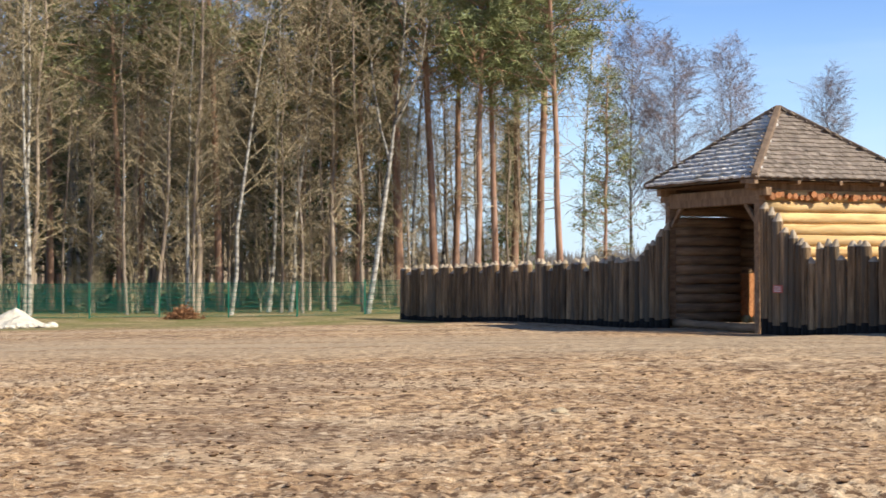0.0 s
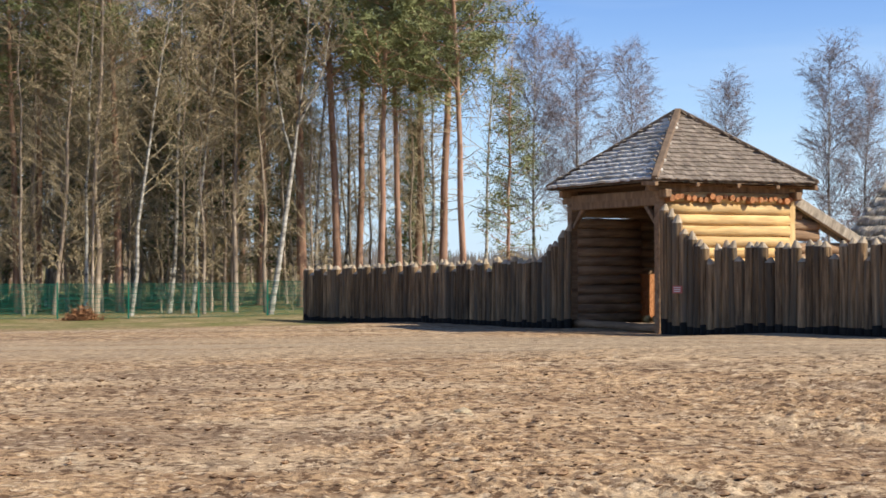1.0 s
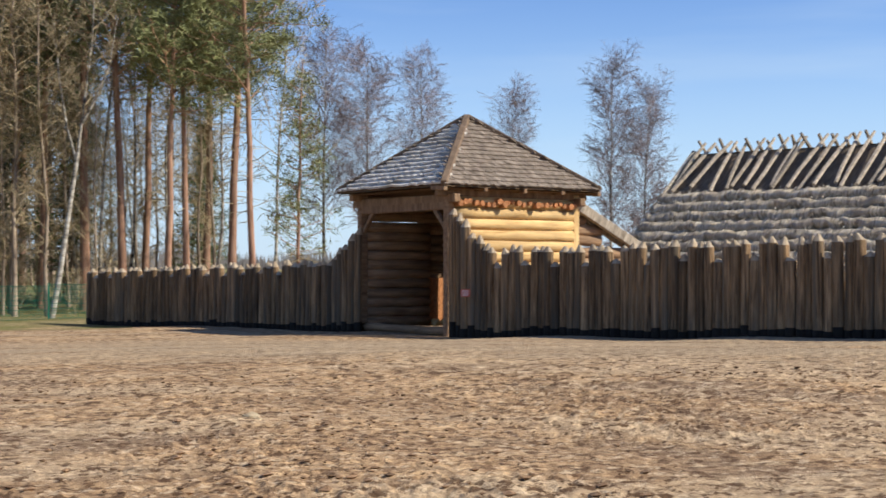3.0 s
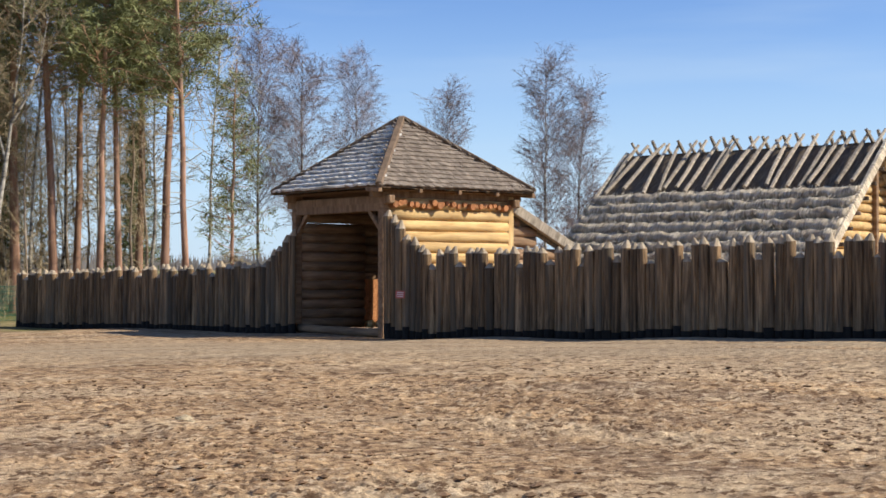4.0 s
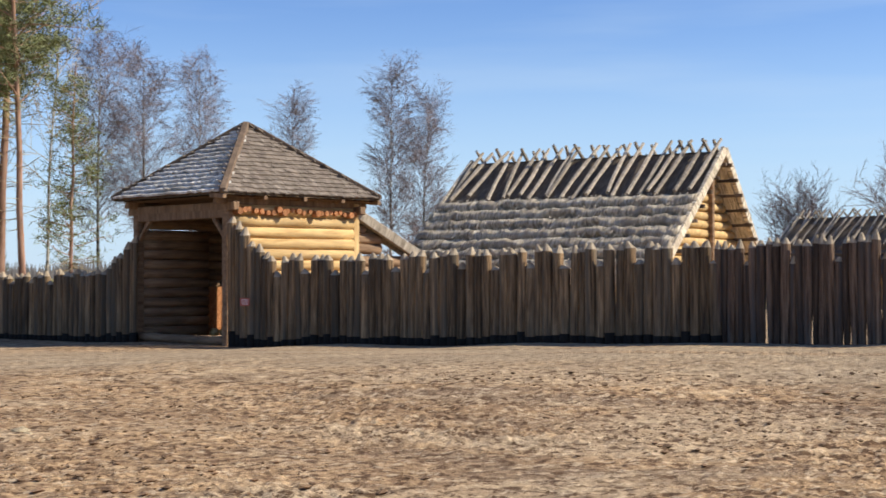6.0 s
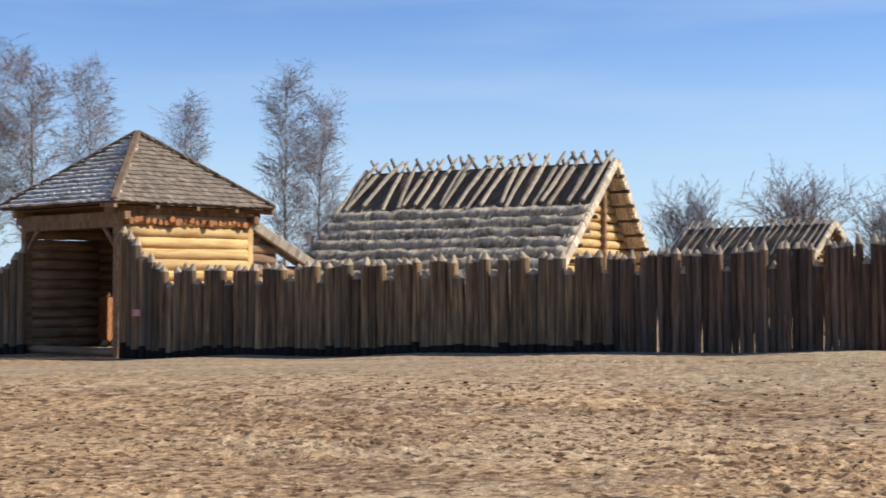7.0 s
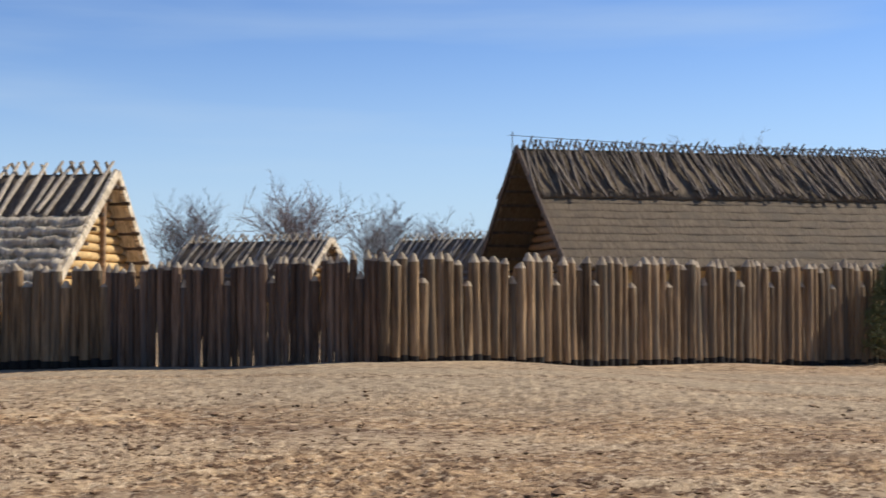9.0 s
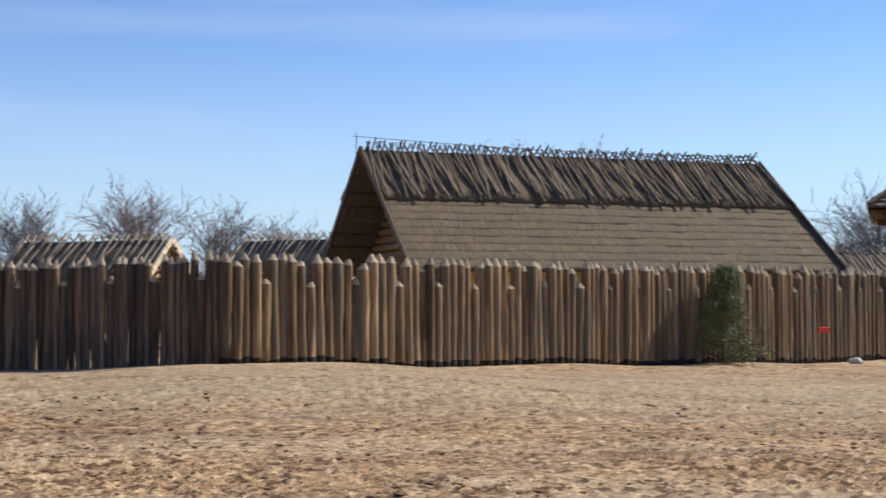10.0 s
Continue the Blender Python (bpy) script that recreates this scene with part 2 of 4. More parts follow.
def earth_material():
    m = bpy.data.materials.new("dry_sandy_earth")
    m.use_nodes = True
    nt = m.node_tree
    b = nt.nodes["Principled BSDF"]
    b.inputs["Roughness"].default_value = 0.95
    b.inputs["Specular IOR Level"].default_value = 0.1
    geo = nt.nodes.new("ShaderNodeNewGeometry")

    def noise_at(scale, detail, lo, hi, stretch=None):
        n = nt.nodes.new("ShaderNodeTexNoise")
        n.inputs["Scale"].default_value, n.inputs["Detail"].default_value, n.inputs["Roughness"].default_value = scale, detail, 0.65
        if stretch:
            mp = nt.nodes.new("ShaderNodeMapping")
            mp.inputs["Rotation"].default_value = (0, 0, stretch[0])
            mp.inputs["Scale"].default_value = stretch[1]
            nt.links.new(geo.outputs["Position"], mp.inputs[0])
            nt.links.new(mp.outputs[0], n.inputs["Vector"])
        else:
            nt.links.new(geo.outputs["Position"], n.inputs["Vector"])
        r = nt.nodes.new("ShaderNodeMapRange")
        r.inputs[1].default_value, r.inputs[2].default_value = lo, hi
        nt.links.new(n.outputs["Fac"], r.inputs[0])
        return r.outputs[0], n.outputs["Fac"]

    def mix(fac, a, c):
        x = nt.nodes.new("ShaderNodeMix")
        x.data_type = "RGBA"
        nt.links.new(fac, x.inputs[0])
        if isinstance(a, tuple):
            x.inputs[6].default_value = (*a, 1)
        else:
            nt.links.new(a, x.inputs[6])
        if isinstance(c, tuple):
            x.inputs[7].default_value = (*c, 1)
        else:
            nt.links.new(c, x.inputs[7])
        return x.outputs[2]

    def mult(a, c):
        x = nt.nodes.new("ShaderNodeMath")
        x.operation = "MULTIPLY"
        nt.links.new(a, x.inputs[0])
        if isinstance(c, float):
            x.inputs[1].default_value = c
        else:
            nt.links.new(c, x.inputs[1])
        return x.outputs[0]

    def attr(name):
        a = nt.nodes.new("ShaderNodeAttribute")
        a.attribute_name = name
        return a.outputs["Fac"]

    grain, _ = noise_at(8.0, 8, 0.36, 0.62)
    patch, _ = noise_at(0.35, 5, 0.42, 0.62)
    dark, _ = noise_at(2.2, 6, 0.54, 0.68)
    # dark flecks: earth crumbs with the shade of small hollows painted in
    crumb_shade, _ = noise_at(5.5, 5, 0.525, 0.56)
    worn, _ = noise_at(0.7, 6, 0.33, 0.48)
    lump, _ = noise_at(4.2, 5, 0.585, 0.625)
    fine, _ = noise_at(26.0, 4, 0.35, 0.65)
    straw, _ = noise_at(5.5, 5, 0.56, 0.6, (0.9, (1.0, 2.0, 1.0)))
    pale, _ = noise_at(0.9, 6, 0.55, 0.72, (0.3, (1.0, 2.2, 1.0)))
    col = mix(grain, (0.2, 0.112, 0.06), (0.67, 0.44, 0.232))
    col = mix(mult(patch, 0.6), col, (0.23, 0.14, 0.078))
    col = mix(mult(attr("mud"), 0.8), col, mix(grain, (0.15, 0.095, 0.058), (0.33, 0.225, 0.14)))
    col = mix(mult(attr("sand"), 0.65), col, mix(grain, (0.4, 0.285, 0.168), (0.65, 0.475, 0.295)))
    col = mix(mult(pale, 0.7), col, (0.7, 0.52, 0.315))
    col = mix(mult(dark, 0.7), col, (0.14, 0.088, 0.053))
    col = mix(mult(mult(crumb_shade, worn), 0.95), col, (0.115, 0.062, 0.032))
    col = mix(mult(mult(lump, worn), 0.55), col, (0.12, 0.068, 0.037))
    col = mix(mult(fine, 0.1), col, (0.22, 0.155, 0.1))
    col = mix(mult(straw, 0.5), col, (0.82, 0.63, 0.41))
    col = mix(mult(attr("track"), 0.85), col, mix(grain, (0.27, 0.2, 0.127), (0.5, 0.38, 0.245)))
    turf, _ = noise_at(6.0, 6, 0.35, 0.65)
    col = mix(attr("grass"), col, mix(turf, (0.085, 0.1, 0.025), (0.26, 0.22, 0.09)))
    nt.links.new(col, b.inputs["Base Color"])
    _, h1 = noise_at(18.0, 8, 0, 1)
    bp = nt.nodes.new("ShaderNodeBump")
    bp.inputs["Strength"].default_value, bp.inputs["Distance"].default_value = 0.7, 0.06
    nt.links.new(h1, bp.inputs["Height"])
    nt.links.new(bp.outputs[0], b.inputs["Normal"])
    return m


EARTH = earth_material()
ground = tagged(new("ground", ground_mesh()), "dry sandy trodden earth with clods, grey tracks and thin turf", "ground", kind="structure")
ground.data.materials.append(EARTH)
P_LEFT, P_GATE_W, P_GATE_S, P_CORNER, P_RIGHT = pol(-1.62, 45), pol(9.15, 35.5), pol(12.9, 32.2), pol(43.5, 24.3), pol(76, 50)
P_BEND = P_GATE_S.lerp(P_CORNER, 0.7)


def from_line(x, y):
    """Distance in front of the sunlit palisade, where pale sand has drifted."""
    d = (P_RIGHT - P_CORNER).normalized()
    off = (x - P_CORNER.x) * d.y - (y - P_CORNER.y) * d.x
    return max(0.0, off)


track_values, grass_values, sand_values, mud_values = [], [], [], []
for v in ground.data.vertices:
    x, y = v.co.x, v.co.y
    r, a = math.hypot(x, y), math.degrees(math.atan2(x, y))
    wob = noise.noise(Vector((x * 0.25, y * 0.25, 3.0)))
    centre = (27.0 if a < 10 else max(22.0, 27.0 - 0.16 * (a - 10))) + 1.2 * wob
    band = max(0.0, 1 - abs(r - centre) / 4.5) ** 0.7
    rut = max(0.0, 1 - abs(abs(r - centre) - 0.9) / 0.45)
    track_values.append(band * (1 - 0.9 * rut) if -40 < a < 90 else 0.0)
    arc = Vector((r * 0.62 + 0.9 * wob, a * 0.05, 1.7))
    blown = max(0.0, 1 - from_line(x, y) / (1.7 + 0.7 * wob)) ** 0.6 if 15 < x < 40 else 0.0
    sand_values.append(min(1.0, max(0.0, 2.6 * noise.fractal(arc, 1.0, 2.1, 3) - 0.1, 1.3 * blown)))
    wheel = rut * max(0.0, 0.45 + 1.4 * noise.noise(Vector((r * 0.2, a * 0.12, 8.0)))) if -40 < a < 90 else 0.0
    mud_values.append(min(1.0, max(0.0, 2.4 * noise.fractal(arc * 1.2 + Vector((11, 5, 4)), 1.0, 2.1, 3) - 0.15, wheel)))
    edge = 38.5 + 2.5 * wob if a < 0 else 43 + 2.0 * wob
    g = min(1.0, max(0.0, (r - edge) / 3.0)) if a < 3 or r > 60 else 0.0
    grass_values.append(g * min(1.0, max(0.0, 0.75 + 0.8 * noise.noise(Vector((x * 0.7, y * 0.7, 9.0))))))
for key, values in (("track", track_values), ("grass", grass_values), ("sand", sand_values), ("mud", mud_values)):
    at = ground.data.attributes.new(key, "FLOAT", "POINT")
    at.data.foreach_set("value", values)

# ---- palisades ----
def post_mesh(kind, charred=False, rings=5, slim=False, burn=(0.03, 0.085)):
    """A post one metre high to the shoulder of its hewn point."""
    b = Build()
    r = random.uniform(0.106, 0.118)
    lean = Vector((random.uniform(-0.012, 0.012), random.uniform(-0.012, 0.012), 0))
    n = 8
    burnt = random.uniform(*burn)
    zs = [-0.15, burnt * 0.8, burnt] + [0.13 + 0.87 * i / rings for i in range(1, rings + 1)]
    pts = [Vector((0, 0, z)) + lean * math.sin(3 * z + kind) for z in zs]
    radii = [r * (1.06 - 0.1 * z) * random.uniform(0.96, 1.04) for z in zs]
    if slim:
        foot = random.uniform(0.72, 0.95)
        radii = [q * (foot if i < 3 else 0.5 + 0.5 * foot if i == 3 else 1.0) for i, q in enumerate(radii)]
    b.tube(pts, radii, n, cap=False, wob=0.05)
    if charred:
        for i in range(n, 2 * n):
            b.m[i] = 2
        for i in range(n):
            b.m[i] = 2
    top = len(b.v) - n
    tip = pts[-1] + Vector((random.uniform(-0.045, 0.045), random.uniform(-0.045, 0.045), random.uniform(0.05, 0.1)))
    ring = len(b.v)
    for k in range(n):
        b.v.append(tip + (b.v[top + k] - pts[-1]) * 0.25)
    for k in range(n):
        b.f.append((top + k, top + (k + 1) % n, ring + (k + 1) % n, ring + k))
        b.m.append(1)
    b.f.append(tuple(ring + k for k in range(n)))
    b.m.append(1)
    me = b.mesh("post", [POST_DARK if slim else POST, TIP, CHAR])
    me.polygons.foreach_set("use_smooth", [m != 1 for m in b.m])
    return me


POSTS_SLIM = [post_mesh(k, False, 5, True) for k in range(7)]
POSTS_CHARRED = [post_mesh(k, True) for k in range(9)]
# taller black feet: char plus the palisade's ground shadow painted in
POSTS_SHADOW_CHAR = [post_mesh(k, True, burn=(0.055, 0.135)) for k in range(9)]


def palisade(label, start, end, top, notch, step, meshes, slack=None):
    """Posts side by side from start to end. top(s, length): the height of their points; notch(i): how much lower post i is."""
    rnd = random.Random(label)
    along = (end - start).to_2d()
    length = along.length
    along.normalize()
    root = thing("palisade", Matrix.Translation((start.x, start.y, 0)), label, "palisade", "palisades of the stockade")
    s, i = 0.0, 0
    while s < length:
        x, y = start.x + along.x * s, start.y + along.y * s
        gap = slack(s) if slack else 0.0
        z0 = lay(x, y)
        h = top(s, length) - z0 - 0.06 - notch(i) + rnd.uniform(-0.035, 0.035)
        off = rnd.uniform(-0.025, 0.025)
        w = rnd.uniform(0.9, 1.12) * (0.7 if gap else 1.0)
        m = (Matrix.Translation((x - start.x - along.y * off, y - start.y + along.x * off, z0))
             @ Euler((rnd.gauss(0, 0.008), rnd.gauss(0, 0.008), rnd.uniform(0, 6.28))).to_matrix().to_4x4()
             @ Matrix.Diagonal((w, w, h, 1)))
        part("post", rnd.choice(POSTS_SLIM if gap else meshes), root, m)
        s += step * w * rnd.uniform(0.98, 1.03) + gap
        i += 1
    return root


def swoop(d, reach, rise):
    return rise * max(0.0, 1 - d / reach) ** 1.2


palisade("shaded grey-brown log palisade between the woods and gate tower", P_LEFT, P_GATE_W,
         lambda s, n: 1.40 + 0.28 * s / n + swoop(n - s, 1.15, 0.85), lambda i: 0.19 if i % 4 == 2 and i < 50 else 0.0, 0.195, POSTS_SHADOW_CHAR)
palisade("shaded brown log palisade with hewn points beside the gate tower", P_GATE_S, P_BEND,
         lambda s, n: 1.9 + 0.18 * s / n + 0.08 * (s / n) ** 2 + swoop(s, 1.15, 0.95), lambda i: 0.3 if i % 4 == 3 and i > 6 else 0.0, 0.195, POSTS_SHADOW_CHAR)
palisade("dark red-brown log palisade with gaps at the foot of its posts", P_BEND, P_CORNER,
         lambda s, n: 2.1 + 0.2 * s / n, lambda i: 0.3 if i % 6 == 4 else 0.0, 0.183, POSTS_SLIM,
         lambda s: 0.022 if 0.2 < s < 0.4 or 0.75 < s < 0.95 else 0.003)
palisade("sunlit tan log palisade with charred feet before the long hall", P_CORNER, P_RIGHT,
         lambda s, n: 2.3 - 0.001 * s, lambda i: 0.42 if i % 5 == 4 else (0.1 if i % 7 == 1 else 0.0), 0.2, POSTS_CHARRED)


# ---- gate tower ----
SIDE, EAVE_Z, APEX_Z = 4.7, 3.46, 5.28
LOW, HIGH = 0.45, SIDE - 0.45


def log_mesh(length, r=0.125, n=9, mat=LOG):
    """A peeled log along x from 0."""
    b = Build()
    k = max(3, int(length / 0.6))
    b.tube([(length * i / k, random.gauss(0, 0.006), random.gauss(0, 0.006)) for i in range(k + 1)],
           [r * random.uniform(0.95, 1.05) for _ in range(k + 1)], n, True)
    return b.mesh("log", mat, True)


def beam_between(name, a, c, w, h, mat, parent, label=""):
    a, c = Vector(a), Vector(c)
    d = c - a
    rot = d.to_track_quat("X", "Z").to_matrix().to_4x4()
    me = Build().box(Matrix.Translation((d.length / 2, 0, 0)), d.length, w, h, jit=0.006).mesh(name, mat)
    bev = bmesh.new()
    bev.from_mesh(me)
    bmesh.ops.bevel(bev, geom=bev.edges[:], offset=min(w, h) * 0.12, segments=1, affect="EDGES")
    bev.to_mesh(me)
    bev.free()
    return part(name, me, parent, Matrix.Translation(a) @ rot, label)


def log_wall(parent, a, c, z0, z1, step=0.255, mat=LOG):
    """Logs laid on one another from a to c (points of the plan)."""
    a, c = Vector((*a, 0)), Vector((*c, 0))
    d = c - a
    turn = math.atan2(d.y, d.x)
    meshes = [log_mesh(d.length, step * (0.56 if mat is LOG else 0.57), 9, mat) for _ in range(4)]
    z, i = z0 + step / 2, 0
    while z < z1 - 0.05:
        part("log", meshes[i % 4], parent,
             Matrix.Translation((a.x, a.y, z)) @ Matrix.Rotation(turn, 4, "Z") @ Matrix.Rotation(random.uniform(0, 6.28), 4, "X"))
        z += step
        i += 1


def hip_roof(parent):
    """Four shingled slopes that meet at the apex, with boards on the hips."""
    apex = Vector((SIDE / 2, SIDE / 2, APEX_Z))
    corners = [Vector((0, 0, EAVE_Z)), Vector((SIDE, 0, EAVE_Z)), Vector((SIDE, SIDE, EAVE_Z)), Vector((0, SIDE, EAVE_Z))]
    deck = Build()
    for i in range(4):
        a, c = corners[i], corners[(i + 1) % 4]
        dn = Vector((0, 0, -0.05))
        deck.face(a + dn, c + dn, apex + dn)
    deck.face(*[c + Vector((0, 0, -0.09)) for c in reversed(corners)])
    roof = part("roof", deck.mesh("roof", BEAM), parent)
    rows = 16
    for i in range(4):
        a, c = corners[i], corners[(i + 1) % 4]
        mid = (a + c) / 2
        up = apex - mid
        run = up.length
        up.normalize()
        side = (c - a).normalized()
        nrm = side.cross(up)
        face = Build()
        for k in range(rows):
            t0 = run * k / rows - 0.04
            half = (SIDE / 2) * (1 - max(0.0, t0) / run) + 0.03
            s = -half
            while s < half - 0.02:
                w = min(random.uniform(0.08, 0.16), half - s)
                ln = run / rows * 1.55 * random.uniform(0.93, 1.08)
                drop = random.uniform(-0.025, 0.02)
                lift = random.uniform(0.02, 0.03)
                m = Matrix((side, up, nrm)).transposed().to_4x4()
                tilt = Matrix.Rotation((-0.32 if i == 3 else -0.15) + random.uniform(-0.015, 0.015), 4, "X") @ Matrix.Rotation(random.gauss(0, 0.012), 4, "Z")
                base = mid + side * (s + w / 2) + up * (t0 + drop + ln / 2) + nrm * lift
                # keep the piece inside the hip line
                if abs(s + w / 2) - w / 2 <= (SIDE / 2) * (1 - max(0, t0 + ln * 0.5) / run) + (-0.08 if i == 3 else 0.03):
                    face.box(Matrix.Translation(base) @ m @ tilt, w - 0.006, ln, 0.05 if i == 3 else 0.028)
                s += w
        # slope 3 carries painted sun in its pale shingles
        slope = part("roof_slope", face.mesh("roof_slope", SHINGLE_SUN if i == 3 else SHINGLE), roof, label="split shingles, paler for the glancing sun" if i == 3 else "grey-brown split shingles")
        tagged(slope, kind="stuff")
    for c in corners:
        d = (apex - c).normalized()
        a = c - d * 0.03 + Vector((0, 0, 0.03))
        beam_between("hip_board", a, apex + Vector((0, 0, 0.05)), 0.16, 0.15, RIDGE_BOARD, roof, "brown hip board")


def gate_tower(m, label):
    root = thing("gate_tower", m, label, "tower", "wooden gate towers")
    for x, y in ((LOW, LOW), (LOW, HIGH), (HIGH, LOW), (HIGH, HIGH)):
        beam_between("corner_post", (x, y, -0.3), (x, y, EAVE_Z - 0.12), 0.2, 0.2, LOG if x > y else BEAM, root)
    # plates under the eaves
    for a, c in (((0.1, LOW), (SIDE - 0.1, LOW)), ((0.1, HIGH), (SIDE - 0.1, HIGH))):
        beam_between("wall_plate", (*a, EAVE_Z - 0.16), (*c, EAVE_Z - 0.16), 0.18, 0.18, BEAM, root)
    for x in (LOW, HIGH):
        beam_between("wall_plate", (x, 0.1, EAVE_Z - 0.3), (x, SIDE - 0.1, EAVE_Z - 0.3), 0.18, 0.2, BEAM, root)
    for k in range(5):
        y = 0.03 + (SIDE - 0.06) * k / 4
        beam_between("rafter_end", (y, -0.02, EAVE_Z - 0.1), (y, 0.5, EAVE_Z - 0.06), 0.11, 0.11, BEAM, root)
    # gate opening in the side that looks out: lintel and knee braces
    beam_between("lintel", (LOW, LOW, 3.02), (LOW, HIGH, 3.0), 0.16, 0.24, BEAM, root)
    for y, s in ((LOW, 1), (HIGH, -1)):
        beam_between("brace", (LOW, y + s * 0.08, 2.45), (LOW, y + s * 0.62, 3.0), 0.11, 0.11, BEAM, root)
    # log walls
    log_wall(root, (LOW + 0.1, LOW), (HIGH - 0.1, LOW), 0.15, EAVE_Z - 0.2)
    # passage walls in the darkened log, their shade is in the colour
    log_wall(root, (LOW + 0.1, HIGH), (2.47, HIGH), 0.05, 2.69, step=0.24, mat=SHADED_LOG)
    log_wall(root, (LOW + 0.1, HIGH), (3.0, HIGH), 2.73, EAVE_Z - 0.05, step=0.24, mat=SHADED_LOG)
    log_wall(root, (2.4, HIGH + 0.27), (HIGH + 0.1, HIGH + 0.27), 0.0, EAVE_Z - 0.05, step=0.24, mat=SHADED_LOG)
    # round ends of the floor logs over the side wall
    x = LOW + 0.14
    ends = []
    for _ in range(4):
        b = Build()
        b.tube([(0, -0.24, 0), (0, 0.35, 0)], [0.066, 0.068], 9, True, wob=0.08)
        ends.append(b.mesh("log_end", LOG_END, False))
    while x < HIGH - 0.1:
        part("log_end", random.choice(ends), root, Matrix.Translation((x, LOW, EAVE_Z - 0.39 + random.uniform(-0.045, 0.045)))
             @ Matrix.Diagonal((random.uniform(0.85, 1.25),) * 3).to_4x4())
        x += random.uniform(0.13, 0.2)
    hip_roof(root)
    return root


U_AZ = 67.5
TOWER = Matrix.Translation(pol(12.52, 32.0, 0.0)) @ pose(0, 0, 0, 0, 0, 90 - U_AZ)
tower = gate_tower(TOWER, "open wooden gate tower with log walls and a shingled hip roof")
# planks beside the gate passage, lit by the sun through the gap
gate = thing("gate_leaf", TOWER @ pose(2.62, HIGH + 0.06, 0), "sunlit reddish plank gate leaf standing open inside the tower", "gate")
plank = [Build().box(Matrix.Translation((0, 0, 0.62)), 0.13, 0.03, 1.25, jit=0.008).mesh("plank", LOG_END) for _ in range(3)]
for k in range(10):
    part("plank", plank[k % 3], gate, pose(0.14 * k, 0, 0.02))
# unseen plank leaves, added to let only a slice of sun in
tall_plank = [Build().box(Matrix.Translation((0, 0, 1.5)), 0.03, 0.165, 3.0, jit=0.008).mesh("plank", SHADED_LOG) for _ in range(3)]
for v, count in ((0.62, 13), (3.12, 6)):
    leaf = thing("gate_leaf", TOWER @ pose(HIGH - 0.02, v, 0), "tall dark plank leaf, unseen, added to narrow the sunlight", "gate")
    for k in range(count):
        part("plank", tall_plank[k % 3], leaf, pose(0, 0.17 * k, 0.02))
    for z in (0.5, 2.4):
        part("ledge", Build().box(Matrix.Translation((-0.04, 0.085 * (count - 1), z)), 0.045, 0.17 * count - 0.1, 0.14, jit=0.005).mesh("ledge", BEAM), leaf)
for k, (u, v, turn) in enumerate(((2.62, HIGH - 0.22, 80), (2.72, HIGH - 0.42, 60))):
    chunk = thing("short_log", TOWER @ pose(u, v, 0.1, 0, 0, turn), "short pale sawn log lying in the gate passage", "log")
    part("log", log_mesh(0.32, 0.1), chunk)
sill = thing("threshold_log", TOWER @ pose(LOW, 0.55, 0.05, 0, 0, 90), "worn log threshold lying across the gate passage", "log")
part("log", log_mesh(3.6, 0.1, 9, SHADED_LOG), sill)

sign = thing("sign_plate", Matrix.Translation(pol(13.4, 31.55, 1.6 - 31.55 * math.tan(radians(1.13)))) @ pose(0, 0, 0, 0, 0, -45),
             "small faded red sign with pale unreadable bars, fixed to the palisade", "sign")
plate = part("plate", Build().box(Matrix(), 0.24, 0.02, 0.17).mesh("plate", RED), sign)
for k in (-0.045, 0.0, 0.045):
    part("writing_bar", Build().box(Matrix.Translation((0, -0.0125, k)), 0.17, 0.004, 0.018).mesh("writing_bar", WHITE), plate)

# lean-to behind the tower
lean = thing("lean_to", TOWER, "small lean-to with a plank roof against the log tower", "shed")
beam_between("roof_plank", (4.1, 0.62, 3.2), (6.55, 0.62, 2.02), 0.34, 0.05, POLE, lean)
for y in (0.46, 0.8):
    beam_between("verge_log", (4.1, y, 3.22), (6.6, y, 2.0), 0.13, 0.26, POLE, lean)
for y in (0.55, 0.72):
    beam_between("post", (6.2, y, -0.2), (6.2, y, 2.12), 0.16, 0.16, BEAM, lean)

# walls added in the darkened log for the lean-to's dark inside
log_wall(lean, (4.2, 0.72), (6.1, 0.72), 0.0, 2.1, mat=SHADED_LOG)
log_wall(lean, (4.2, 0.72), (5.3, 0.72), 2.1, 2.6, mat=SHADED_LOG)
log_wall(lean, (4.2, 0.72), (4.75, 0.72), 2.6, 2.95, mat=SHADED_LOG)

